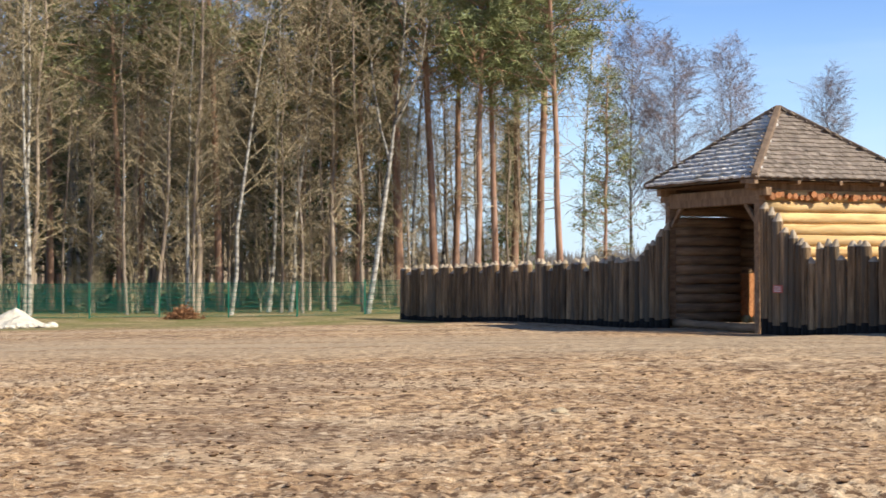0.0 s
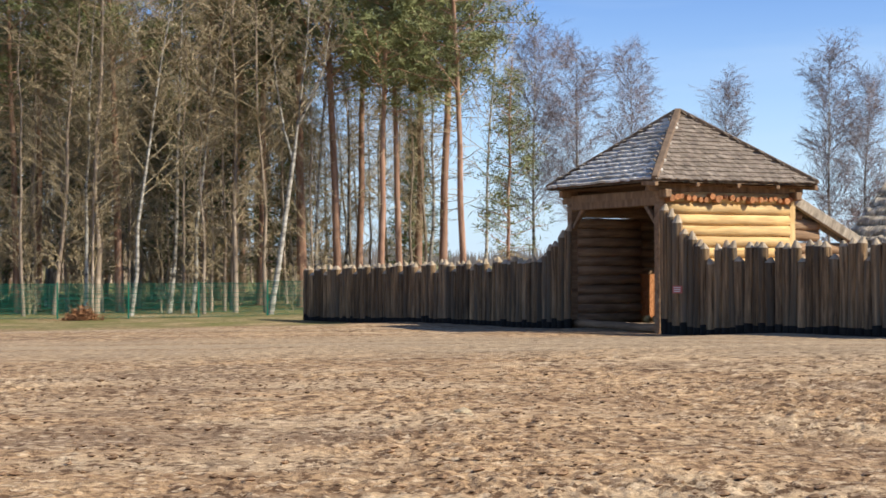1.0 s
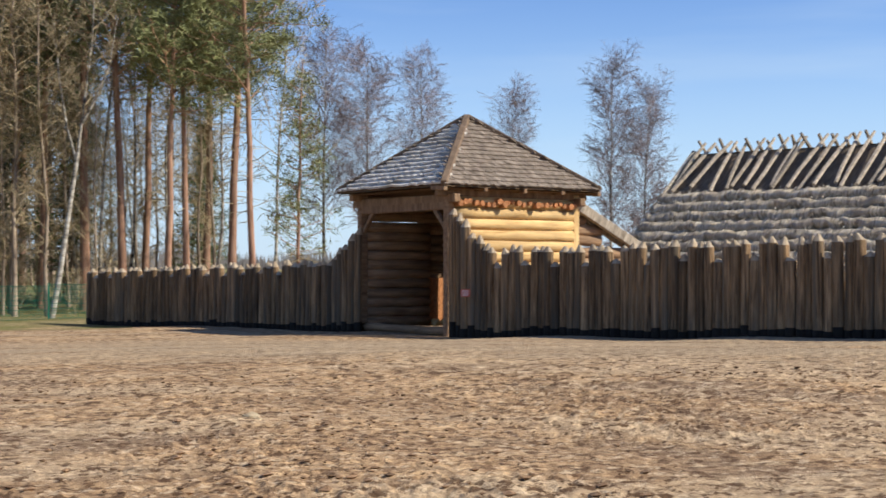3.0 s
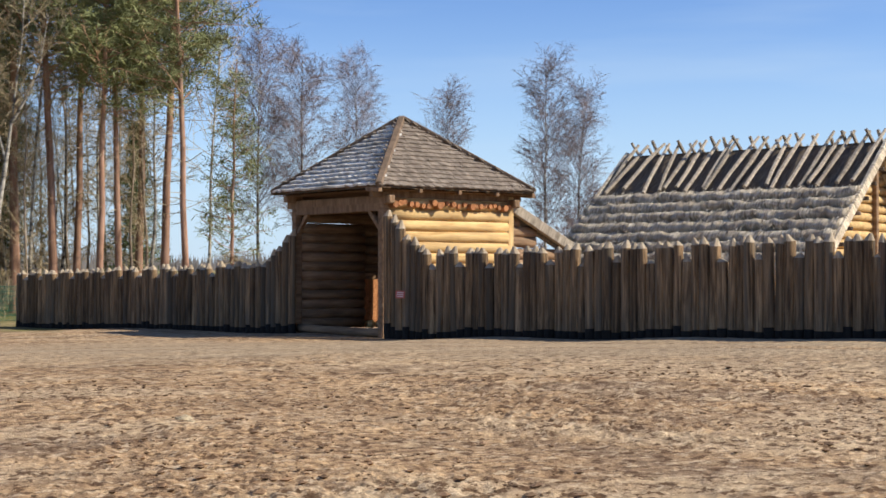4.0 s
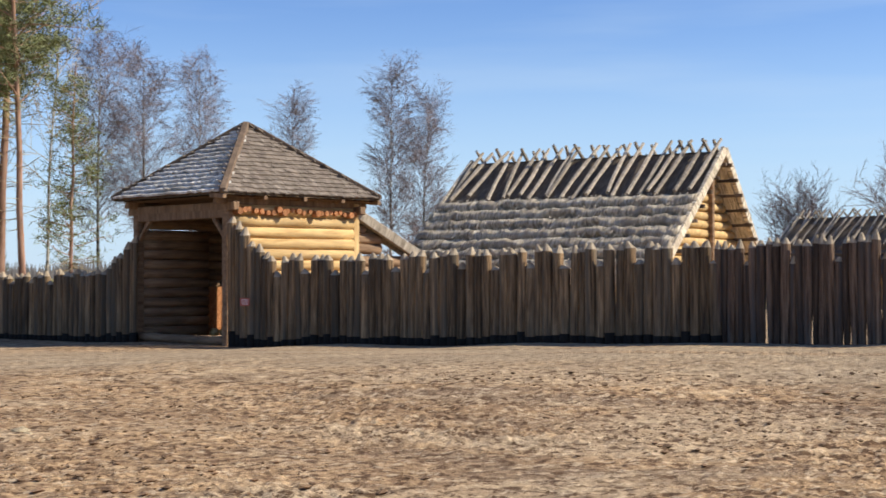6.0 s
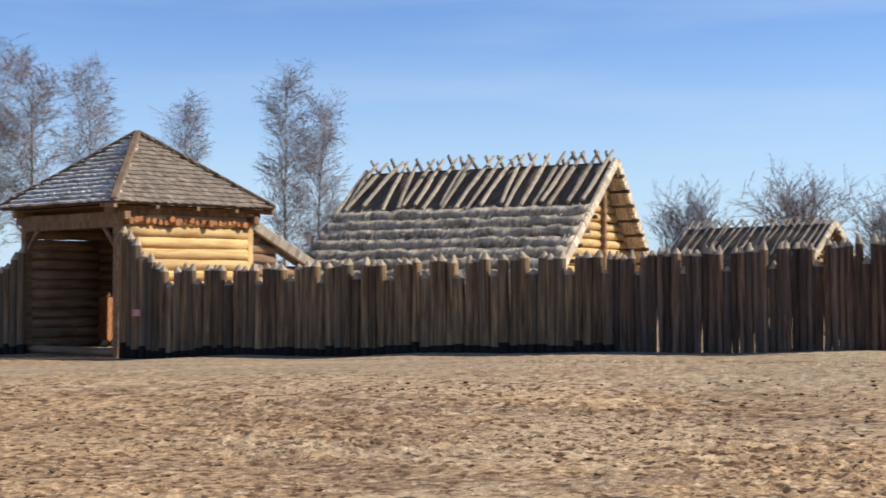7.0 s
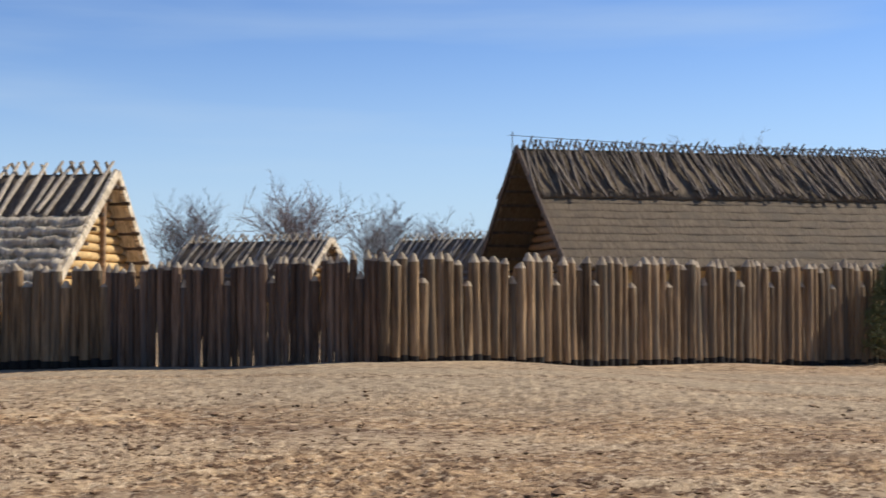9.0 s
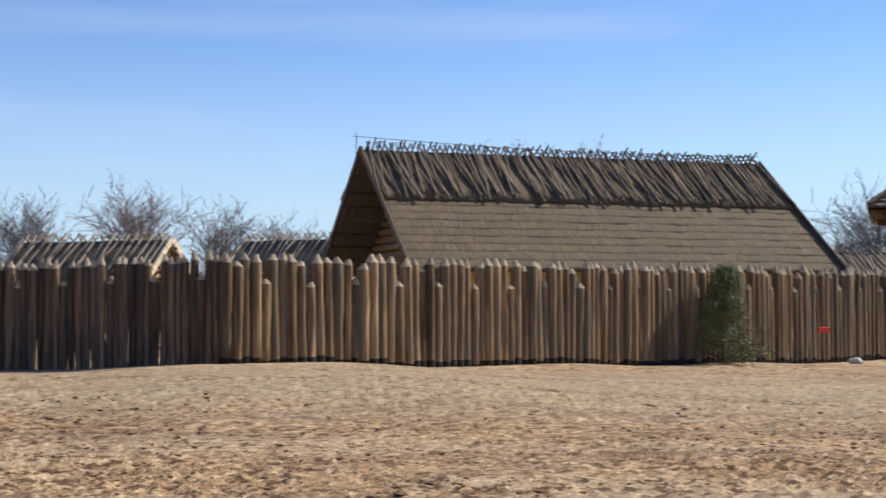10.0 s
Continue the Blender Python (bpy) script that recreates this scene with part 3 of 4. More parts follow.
# ---- thatched houses ----
def thatch_course(length, s0, s1, thick, mat, rough, seed, shag=0):
    """One course: along x, down the slope along y from s0 to s1, standing off along z, with a ragged butt at its foot."""
    rnd = random.Random(seed)
    nx, ns = int(length / 0.11), 5
    b = Build()
    idx = {}
    wave = [noise.noise(Vector((i * 0.11, seed * 7.3, 0))) * rough * 0.8 + noise.noise(Vector((i * 0.37, seed * 3.1, 5))) * rough * 0.5 + rnd.uniform(-0.4, 0.4) * rough * 0.75 for i in range(nx + 1)]
    for i in range(nx + 1):
        x = length * i / nx
        for j in range(ns + 1):
            t = j / ns
            y = s0 + (s1 - s0) * t + wave[i] * t
            z = 0.02 + thick * (t ** 1.3 if thick < 0.2 else math.sin(t * 2.0) + 0.3 * noise.noise(Vector((x * 4.0, y * 5.0, seed)))) + 0.35 * rough * noise.noise(Vector((x * 1.6, y * 2.5, seed))) * t
            if j == ns:
                z -= 0.03
            idx[i, j] = len(b.v)
            b.v.append(Vector((x, y, z)))
        idx[i, ns + 1] = len(b.v)
        b.v.append(Vector((x, s1 + wave[i] - 0.05, -0.02)))
    for i in range(nx):
        for j in range(ns + 1):
            b.f.append((idx[i, j], idx[i, j + 1], idx[i + 1, j + 1], idx[i + 1, j]))
            b.m.append(0)
    for i in (0, nx):
        ring = [idx[i, j] for j in range(ns + 2)]
        b.f.append(tuple(ring if i else ring[::-1]))
        b.m.append(0)
    # loose straws that lie down the slope and hang over the butt
    for _ in range(int(length * shag)):
        x, t = rnd.uniform(0, length), rnd.random() ** 0.6
        y = s0 + (s1 - s0) * t
        z = 0.04 + thick * (t ** 1.3 if thick < 0.2 else math.sin(t * 2.0))
        d = Vector((rnd.gauss(0, 0.22), 1, rnd.gauss(0.02, 0.16))).normalized() * rnd.uniform(0.12, 0.32)
        o = Vector((x, y - 0.08, z + rnd.uniform(-0.01, 0.03)))
        b.face(o + Vector((-0.018, 0, 0)), o + Vector((0.018, 0, rnd.uniform(-0.01, 0.01))), o + d)
    return b.mesh("thatch_course", mat, True)


def house(m, label, length, half, ridge_z, slope, courses, cover, poles, pole_r, mats, lit_end, seed, proud=0.26, back=1.0):
    """A gabled house: x runs along the ridge from 0 to length, y across; the slopes fall to half metres from the ridge.
    cover: the share of the slope under the riding poles; poles: how many on each side."""
    rnd = random.Random(seed)
    thatch, pole_mat, gable_mat = mats
    shag = {1: 22, 2: 26, 3: 12, 4: 12}.get(seed, 0)
    root = thing("thatched_house", m, label, "house", "thatched houses of the stockade")
    drop = half * math.tan(slope)
    eave_z = ridge_z - drop
    front, front_slope = half, slope
    for side in (-1, 1):
        half = front if side == -1 else front * back
        slope = math.atan2(drop, half)
        run = half / math.cos(slope)
        # local frame of the slope: x along the ridge, y down the slope, z out
        if side == -1:
            fr = Matrix.Translation((0, 0, ridge_z)) @ Matrix(((1, 0, 0, 0), (0, -math.cos(slope), -math.sin(slope), 0), (0, -math.sin(slope), math.cos(slope), 0), (0, 0, 0, 1)))
        else:
            fr = Matrix.Translation((length, 0, ridge_z)) @ Matrix(((-1, 0, 0, 0), (0, math.cos(slope), math.sin(slope), 0), (0, -math.sin(slope), math.cos(slope), 0), (0, 0, 0, 1)))
        deck = Build().box(Matrix.Translation((length / 2, run / 2, -0.06)), length - 0.1, run - 0.05, 0.1).mesh("roof", thatch)
        roof = part("roof", deck, root, fr)
        top = run * cover
        part("thatch_course", thatch_course(length, -0.05, top + 0.08, 0.08, OLD_THATCH if thatch is THATCH else thatch, 0.08, seed + side, shag * 2), roof, None, "thatch held down by riding poles")
        step = (run - top) / courses
        for k in range(courses):
            part("thatch_course", thatch_course(length, top + step * k - 0.12, top + step * (k + 1), course_thick[seed], thatch, mats_rough[seed], seed * 31 + k * 3 + side, 0 if seed == 2 else shag), roof)
        pole_meshes = []
        for k in range(5):
            b = Build()
            ln = top * 1.0
            pts = [(rnd.gauss(0, 0.02), -proud - rnd.uniform(-0.08, 0.12), 0.0), (0, ln * 0.3, rnd.gauss(0, 0.015)), (rnd.gauss(0, 0.03), ln * 0.65, 0), (rnd.gauss(0, 0.03), ln * 1.02, 0)]
            b.tube(pts, [pole_r * 0.75, pole_r * 1.05, pole_r, pole_r * 0.95], 6, True, wob=0.1)
            pole_meshes.append(b.mesh("riding_pole", pole_mat, False))
        for k in range(poles):
            x = min(length - 0.2, max(0.2, length * (k + 0.5 + rnd.uniform(-0.25, 0.25)) / poles))
            part("riding_pole", rnd.choice(pole_meshes), roof, Matrix.Translation((x, rnd.uniform(-0.08, 0.06), 0.13 + pole_r)) @ Matrix.Rotation(rnd.gauss(0.0, 0.075), 4, "Z")
                 @ Matrix.Rotation(rnd.gauss(0, 0.012), 4, "X") @ Matrix.Diagonal((1, rnd.uniform(0.9, 1.06), 1, 1)))
    # gable walls: logs that shorten towards the ridge, a middle post and verge boards
    inset = 1.5 if seed == 2 else 0.55
    for end, x in ((0, inset), (1, length - inset)):
        z = -0.15
        while z < ridge_z - 0.45:
            w = min(front - 0.35, (ridge_z - 0.25 - z) / math.tan(front_slope) - 0.12)
            if w > 0.15:
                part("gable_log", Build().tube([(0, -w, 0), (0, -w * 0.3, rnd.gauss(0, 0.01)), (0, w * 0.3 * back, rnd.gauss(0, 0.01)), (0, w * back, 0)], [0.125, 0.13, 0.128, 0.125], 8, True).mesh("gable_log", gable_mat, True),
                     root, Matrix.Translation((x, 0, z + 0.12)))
            z += 0.25
        xo = x + (0.17 if end else -0.17)
        beam_between("king_post", (xo, 0, 0), (xo, 0, ridge_z - 0.3), 0.14, 0.14, BEAM, root)
        xe = length + 0.02 if end else -0.02
        for side in (-1, 1):
            half = front if side == -1 else front * back
            slope = math.atan2(drop, half)
            # without lit_end the verge is dark: its shade is put into the colour
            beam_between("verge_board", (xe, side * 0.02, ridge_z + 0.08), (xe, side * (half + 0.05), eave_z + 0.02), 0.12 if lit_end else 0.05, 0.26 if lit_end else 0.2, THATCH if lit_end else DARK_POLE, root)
            for q in range(9):
                t = (q + 0.5) / 9
                beam_between("purlin_end", (x - 0.2 if end else x + 0.2, side * half * t, ridge_z - half * t * math.tan(slope) - 0.14), (xe + (0.16 if end else -0.16) * (1 if lit_end else -0.2), side * half * t, ridge_z - half * t * math.tan(slope) - 0.14), 0.1, 0.1, DARK_POLE, root)
    for side in (-1, 1):
        half = front if side == -1 else front * back
        slope = math.atan2(drop, half)
        y = side * (half - 0.6)
        zt = ridge_z - (half - 0.6) * math.tan(slope) - 0.15
        beam_between("long_wall", (inset - 0.05, y, zt / 2 - 0.2), (length - inset + 0.05, y, zt / 2 - 0.2), 0.2, zt + 0.4, LOG, root)
    return root


def along_ridge(a, c):
    """A pose with its x axis from a to c on the plan."""
    return Matrix.Translation((a.x, a.y, 0)) @ Matrix.Rotation(math.atan2(c.y - a.y, c.x - a.x), 4, "Z"), (c - a).to_2d().length


course_thick = {1: 0.25, 2: 0.02, 3: 0.12, 4: 0.12, 5: 0.1}
mats_rough = {1: 0.24, 2: 0.05, 3: 0.08, 4: 0.08, 5: 0.06}
m1, len1 = along_ridge(pol(22.7, 44.2), pol(32.75, 40.3))
house(m1, "log house with shaggy grey thatch, crossed ridge poles, sunlit gable", len1, 4.5, 5.0, radians(39.4), 8, 0.36, 21, 0.062, (THATCH, POLE, LOG), True, 1, 0.3, 0.74)
m2, len2 = along_ridge(pol(48.9, 42.5), pol(48.9, 42.5) + Vector((math.sin(radians(123)), math.cos(radians(123)), 0)) * 13.8)
# hall gable logs take the darkened copy, painting in the gable's shade
house(m2, "long hall with smooth brown reed roof and shaded gable", len2, 4.85, 6.05, radians(37), 9, 0.43, 85, 0.035, (REED, HALL_POLE, SHADED_LOG), False, 2)
m3, len3 = along_ridge(pol(35.6, 60), pol(41.3, 56))
house(m3, "low distant house with a grey thatched roof and pale gable", len3, 2.6, 3.82, radians(42), 4, 0.55, 20, 0.05, (OLD_THATCH, POLE, LOG), True, 3)
m4, len4 = along_ridge(pol(44.2, 66), pol(49.5, 62))
house(m4, "low distant house with a grey thatched roof behind the hall", len4, 2.8, 4.2, radians(42), 4, 0.55, 20, 0.05, (OLD_THATCH, POLE, LOG), True, 4)

m5, len5 = along_ridge(pol(66.0, 73), pol(75.0, 82))
house(m5, "low house with a pale pole-covered roof beyond the palisade", len5, 3.4, 3.85, radians(38), 3, 0.6, 40, 0.04, (THATCH, POLE, LOG), True, 5)
second = copy_thing(tower, Matrix.Translation(pol(76.3, 60, -0.5)) @ pose(0, 0, 0, 0, 0, 110) @ Matrix.Diagonal((1.56, 1.56, 1.56, 1)))
tagged(second, "second log gate tower with a shingled hip roof beyond the palisade")

# cable along the hall's ridge
cable = thing("lightning_cable", m2, "thin dark cable held above the ridge of the long hall", "cable")
part("mast", Build().tube([(-0.15, 0, 5.9), (-0.15, 0, 6.62)], [0.015, 0.012], 5).mesh("mast", DARK_POLE), cable)
part("wire", Build().tube([(-0.3 + 14.1 * k / 12, 0, 6.5 - 0.012 * k - 0.14 * math.sin(math.pi * k / 12)) for k in range(13)], [0.011] * 13, 4).mesh("wire", DARK_POLE), cable)

# ---- bark and leaf materials ----
PINE_LOW = material("pine_bark", [(0.3, (0.13, 0.072, 0.046)), (0.5, (0.3, 0.17, 0.11)), (0.75, (0.43, 0.27, 0.19))], (3, 3, 0.7), bump=0.6, bump_scale=4, vary=0.2)
PINE_HIGH = material("pine_bark_orange", [(0.3, (0.2, 0.11, 0.065)), (0.5, (0.39, 0.225, 0.14)), (0.75, (0.52, 0.345, 0.235))], (3, 3, 0.8), bump=0.5, bump_scale=4, vary=0.15)
BIRCH = material("birch_bark", [(0.36, (0.05, 0.043, 0.035)), (0.5, (0.3, 0.265, 0.215)), (0.72, (0.54, 0.5, 0.43))], (2.2, 2.2, 5), bump=0.3, vary=0.12)
GREY_BARK = material("grey_brown_bark", [(0.3, (0.13, 0.095, 0.068)), (0.5, (0.29, 0.22, 0.16)), (0.75, (0.44, 0.35, 0.265))], (4, 4, 0.9), bump=0.5, vary=0.25)
TWIG_BROWN = material("brown_twigs", [(0.3, (0.24, 0.185, 0.105)), (0.7, (0.44, 0.35, 0.215))], (0.8, 0.8, 0.8), bump=0, vary=0.25)
TWIG_GREY = material("grey_violet_twigs", [(0.3, (0.16, 0.123, 0.117)), (0.7, (0.3, 0.235, 0.222))], (0.5, 0.5, 0.5), bump=0, vary=0.15)
NEEDLE = material("pine_needles", [(0.3, (0.1, 0.115, 0.04)), (0.5, (0.19, 0.2, 0.075)), (0.75, (0.3, 0.295, 0.13))], (0.7, 0.7, 0.7), bump=0, vary=0.2, island=0.3, rough=0.6)
SAPLING = material("sapling_needles", [(0.3, (0.095, 0.11, 0.042)), (0.7, (0.22, 0.225, 0.09))], (0.9, 0.9, 0.9), bump=0, island=0.3, rough=0.6)
SPRUCE = material("spruce_needles", [(0.3, (0.06, 0.085, 0.03)), (0.7, (0.14, 0.175, 0.065))], (0.9, 0.9, 0.9), bump=0, vary=0.2, island=0.3, rough=0.6)
GREEN_WIRE = material("green_coated_wire", [(0.3, (0.01, 0.11, 0.065)), (0.7, (0.016, 0.15, 0.09))], (3, 3, 3), bump=0, rough=0.5)
SAND = material("pale_sand", [(0.3, (0.42, 0.36, 0.27)), (0.7, (0.66, 0.59, 0.47))], (5, 5, 5), bump=0.6, bump_scale=3)
LEAF = material("dry_brown_leaves", [(0.3, (0.16, 0.07, 0.03)), (0.7, (0.34, 0.17, 0.08))], (4, 4, 4), bump=0, island=0.4)
HAZE = material("distant_woods", [(0.3, (0.19, 0.17, 0.155)), (0.7, (0.3, 0.265, 0.235))], (0.05, 0.05, 0.05), bump=0, island=0.25)
STRAW = material("dry_straw", [(0.3, (0.34, 0.26, 0.15)), (0.7, (0.52, 0.41, 0.26))], (9, 9, 9), bump=0.6)
STONE = material("pale_stone", [(0.3, (0.4, 0.37, 0.32)), (0.7, (0.6, 0.57, 0.5))], (7, 7, 7), bump=0.5)


# ---- trees ----
def branch(b, rnd, p, d, length, r, level, spec):
    """A limb that bends up or droops, with side shoots down to the last level."""
    if level == spec["levels"]:
        # the last shoots are slivers, bent once
        side = (d.orthogonal() * math.cos(r * 9e4) + d.cross(d.orthogonal()) * math.sin(r * 9e4) + Vector((rnd.gauss(0, 0.6), rnd.gauss(0, 0.6), 0))).normalized() * spec["fine"] * 2.0
        mid = p + d * length * 0.5
        end = mid + (d + Vector((rnd.gauss(0, spec["wild"]), rnd.gauss(0, spec["wild"]), spec["bend"][level] * 3))).normalized() * length * 0.5
        k = len(b.v)
        b.v += [p - side, p + side, mid + side * 0.3, mid - side * 0.6, mid + side * 0.6, end]
        b.f += [(k, k + 1, k + 2), (k + 3, k + 4, k + 5)]
        b.m += [0, 0]
        return [p, mid, end]
    steps = 4 if level == 1 else 2
    pts, q, way = [p.copy()], p.copy(), d.copy()
    for i in range(steps):
        way = (way + Vector((rnd.gauss(0, spec["wild"]), rnd.gauss(0, spec["wild"]), rnd.gauss(0, spec["wild"] * 0.6) + spec["bend"][level]))).normalized()
        q = q + way * (length / steps)
        pts.append(q.copy())
    b.tube(pts, [max(spec["fine"], r * (1 - 0.8 * i / steps)) for i in range(steps + 1)], 4 if level == 1 else 3, False)
    if level < spec["levels"]:
        n = spec["shoots"][level]
        for k in range(n):
            t = 0.2 + 0.8 * (k + rnd.random()) / n
            j = min(steps - 1, int(t * steps))
            at = pts[j].lerp(pts[j + 1], t * steps - j)
            side = Vector((rnd.gauss(0, 1), rnd.gauss(0, 1), rnd.gauss(0, 0.6))).normalized()
            branch(b, rnd, at, (way * 0.8 + side * 0.85).normalized(), length * spec["short"] * rnd.uniform(0.6, 1.15) * (1.15 - 0.5 * t), r * 0.45, level + 1, spec)
    return pts


def trunk_points(rnd, h, sway, steps=9):
    pts, off = [], Vector((0, 0, 0))
    bend = Vector((rnd.gauss(0, sway), rnd.gauss(0, sway), 0))
    for i in range(steps + 1):
        t = i / steps
        off = bend * (t * t) * h * 0.1 + Vector((rnd.gauss(0, sway), rnd.gauss(0, sway), 0)) * 0.12 * (t > 0)
        pts.append(Vector((off.x, off.y, h * t - (0.3 if i == 0 else 0))))
    return pts


def on_trunk(pts, t):
    f = t * (len(pts) - 1)
    j = min(len(pts) - 2, int(f))
    return pts[j].lerp(pts[j + 1], f - j)


def bare_tree(name, seed, h, r, first, limbs, reach, spec, bark, twig, label, sway=0.35, up=0.75):
    rnd = random.Random(seed)
    root = thing(name, Matrix(), label, "tree")
    pts = trunk_points(rnd, h, sway)
    tb = Build()
    tb.tube(pts, [max(0.012, r * (1 - 0.92 * (i / 9) ** 0.9)) * (1.25 if i == 0 else 1) for i in range(10)], 7, False)
    part("trunk", tb.mesh("trunk", bark, True), root)
    cb = Build()
    for k in range(limbs):
        t = first + (0.98 - first) * (k + rnd.random()) / limbs
        a = rnd.uniform(0, 6.283)
        ln = reach * h * (1.08 - 0.85 * abs(t - 0.45 * (1 + first)) / (1 - 0.3 * first)) * rnd.uniform(0.6, 1.15)
        d = Vector((math.cos(a), math.sin(a), up * rnd.uniform(0.6, 1.5))).normalized()
        branch(cb, rnd, on_trunk(pts, t), d, max(0.5, ln), r * 0.27 * (1.1 - t * 0.7), 1, spec)
    tagged(part("crown", cb.mesh("crown", twig), root, label="bare twigs"), kind="stuff")
    return root


def needles(b, rnd, at, size, n, width):
    for _ in range(n):
        d = Vector((rnd.gauss(0, 1), rnd.gauss(0, 1), rnd.gauss(0.25, 0.8))).normalized()
        s = d.orthogonal().normalized()
        s = (s * math.cos(rnd.uniform(0, 6.28)) + d.cross(s) * math.sin(rnd.uniform(0, 6.28))) * width
        o = at + Vector((rnd.gauss(0, 1), rnd.gauss(0, 1), rnd.gauss(0, 0.7))) * size * 0.35
        b.face(o - s, o + s, o + d * size * rnd.uniform(0.6, 1.1))


def pine(seed, h, r, first, label, tuft=25):
    rnd = random.Random(seed)
    root = thing("pine_tree", Matrix(), label, "tree")
    pts = trunk_points(rnd, h, 0.2)
    radii = [r * (1 - 0.75 * i / 9) * (1.2 if i == 0 else 1) for i in range(10)]
    part("trunk", Build().tube(pts[:4], radii[:4], 8, False).mesh("trunk", PINE_LOW, True), root)
    part("upper_trunk", Build().tube(pts[3:], radii[3:], 8, False).mesh("upper_trunk", PINE_HIGH, True), root, label="flaking orange upper trunk")
    limb, leaf, dead = Build(), Build(), Build()
    spec = dict(levels=2, wild=0.16, bend=(0, 0.08, 0.05), fine=0.012, shoots=(0, 5), short=0.45)
    for k in range(56):
        t = first + (0.99 - first) * (k + rnd.random()) / 60
        a = rnd.uniform(0, 6.283)
        ln = h * 0.162 * (1.12 - 0.75 * max(0, (t - first) / (1 - first))) * rnd.uniform(0.5, 1.15)
        d = Vector((math.cos(a), math.sin(a), rnd.uniform(-0.1, 0.5))).normalized()
        p = branch(limb, rnd, on_trunk(pts, t), d, ln, r * 0.25, 1, spec)
        for _ in range(10):
            j = rnd.choice((1, 2, 2, 3, 3))
            at = p[j].lerp(p[j + 1], rnd.random()) + Vector((rnd.gauss(0, 1), rnd.gauss(0, 1), rnd.gauss(0.2, 0.5))) * ln * 0.2
            needles(leaf, rnd, at, 0.5, tuft, 0.02)
    spec = dict(levels=2, wild=0.2, bend=(0, -0.05, 0), fine=0.008, shoots=(0, 3), short=0.4)
    for k in range(26):
        t = 0.18 + (first - 0.15) * rnd.random()
        a = rnd.uniform(0, 6.283)
        branch(dead, rnd, on_trunk(pts, t), Vector((math.cos(a), math.sin(a), rnd.uniform(-0.2, 0.3))).normalized(), rnd.uniform(0.6, 2.0), 0.022, 1, spec)
    tagged(part("limb_work", limb.mesh("limb_work", PINE_HIGH), root), kind="stuff")
    tagged(part("deadwood", dead.mesh("deadwood", TWIG_BROWN), root, label="dead lower twigs"), kind="stuff")
    tagged(part("crown", leaf.mesh("crown", NEEDLE), root, label="olive green needles"), kind="stuff")
    return root


def young_conifer(name, seed, h, spread, mat, label, size=0.34, whorls=16, low=0.06, dens=16):
    rnd = random.Random(seed)
    root = thing(name, Matrix(), label, "tree")
    part("trunk", Build().tube([(0, 0, -0.1), (0.02, 0, h * 0.5), (0, 0, h)], [h * 0.014, h * 0.009, h * 0.002], 6).mesh("trunk", GREY_BARK, True), root)
    leaf, limb = Build(), Build()
    for k in range(whorls):
        t = low + (0.97 - low) * k / whorls
        for _ in range(6):
            a = rnd.uniform(0, 6.283)
            ln = spread * (1.03 - t) * rnd.uniform(0.65, 1.15)
            tip = Vector((math.cos(a) * ln, math.sin(a) * ln, h * t + ln * rnd.uniform(-0.1, 0.4)))
            root_at = Vector((0, 0, h * t))
            limb.tube([root_at, tip], [h * 0.004, h * 0.0015], 3, False)
            for q in range(4):
                needles(leaf, rnd, root_at.lerp(tip, 0.25 + 0.25 * q), size * (0.6 + 0.1 * q), dens, size * 0.03)
    tagged(part("limb_work", limb.mesh("limb_work", GREY_BARK), root), kind="stuff")
    tagged(part("crown", leaf.mesh("crown", mat), root, label="green needles"), kind="stuff")
    return root


FINE = dict(levels=3, wild=0.14, bend=(0, 0.1, 0.02, -0.03), fine=0.009, shoots=(0, 8, 6), short=0.42)
WEEP = dict(levels=3, wild=0.09, bend=(0, 0.04, -0.06, -0.16), fine=0.0042, shoots=(0, 14, 14), short=0.62)
SPARE = dict(levels=3, wild=0.16, bend=(0, 0.08, 0.0, 0.0), fine=0.006, shoots=(0, 9, 8), short=0.45)
BROAD = dict(levels=3, wild=0.12, bend=(0, 0.09, 0.07, 0.03), fine=0.0055, shoots=(0, 11, 9), short=0.45)
pines = [pine(11 + k, 19 + 1.6 * k, 0.145 + 0.015 * k, (0.42, 0.4, 0.46, 0.36)[k], "tall pine with an orange upper trunk and dark crown") for k in range(4)]
birches = [bare_tree("birch_tree", 21 + k, 15 + k, 0.09, 0.3, 34, 0.2, FINE, BIRCH, TWIG_BROWN, "bare birch with a white trunk at the woods' edge", 0.45) for k in range(3)]
slims = [bare_tree("slender_tree", 31 + k, 13 + 1.5 * k, 0.085, 0.1, 40, 0.16, SPARE, GREY_BARK, TWIG_BROWN, "bare slender grey-brown tree in the woods", 0.5, 0.6) for k in range(4)]
weepers = [bare_tree("birch_tree", 41 + k, 12.5, 0.11, 0.26, 62, 0.2, WEEP, BIRCH, TWIG_GREY, "bare birch with drooping grey-violet twigs behind the stockade", 0.25, 1.25) for k in range(3)]
rounds = [bare_tree("broad_tree", 51 + k, 4, 0.16, 0.12, 64, 0.85, BROAD, GREY_BARK, TWIG_GREY, "bare round-crowned tree far behind the roofs", 0.3, 1.15) for k in range(2)]
shrubs = [bare_tree("shrub", 61 + k, 2.6, 0.03, 0.03, 20, 0.42, SPARE, TWIG_BROWN, TWIG_BROWN, "bare brown shrub under the trees", 0.5, 1.2) for k in range(3)]
spruce = young_conifer("spruce_tree", 71, 10, 2.5, SPRUCE, "young dark green spruce among the pines", 0.6, 26, 0.12, 16)

low_pine = pine(77, 12.5, 0.11, 0.2, "slim pine with foliage reaching low beside the birches", 8)


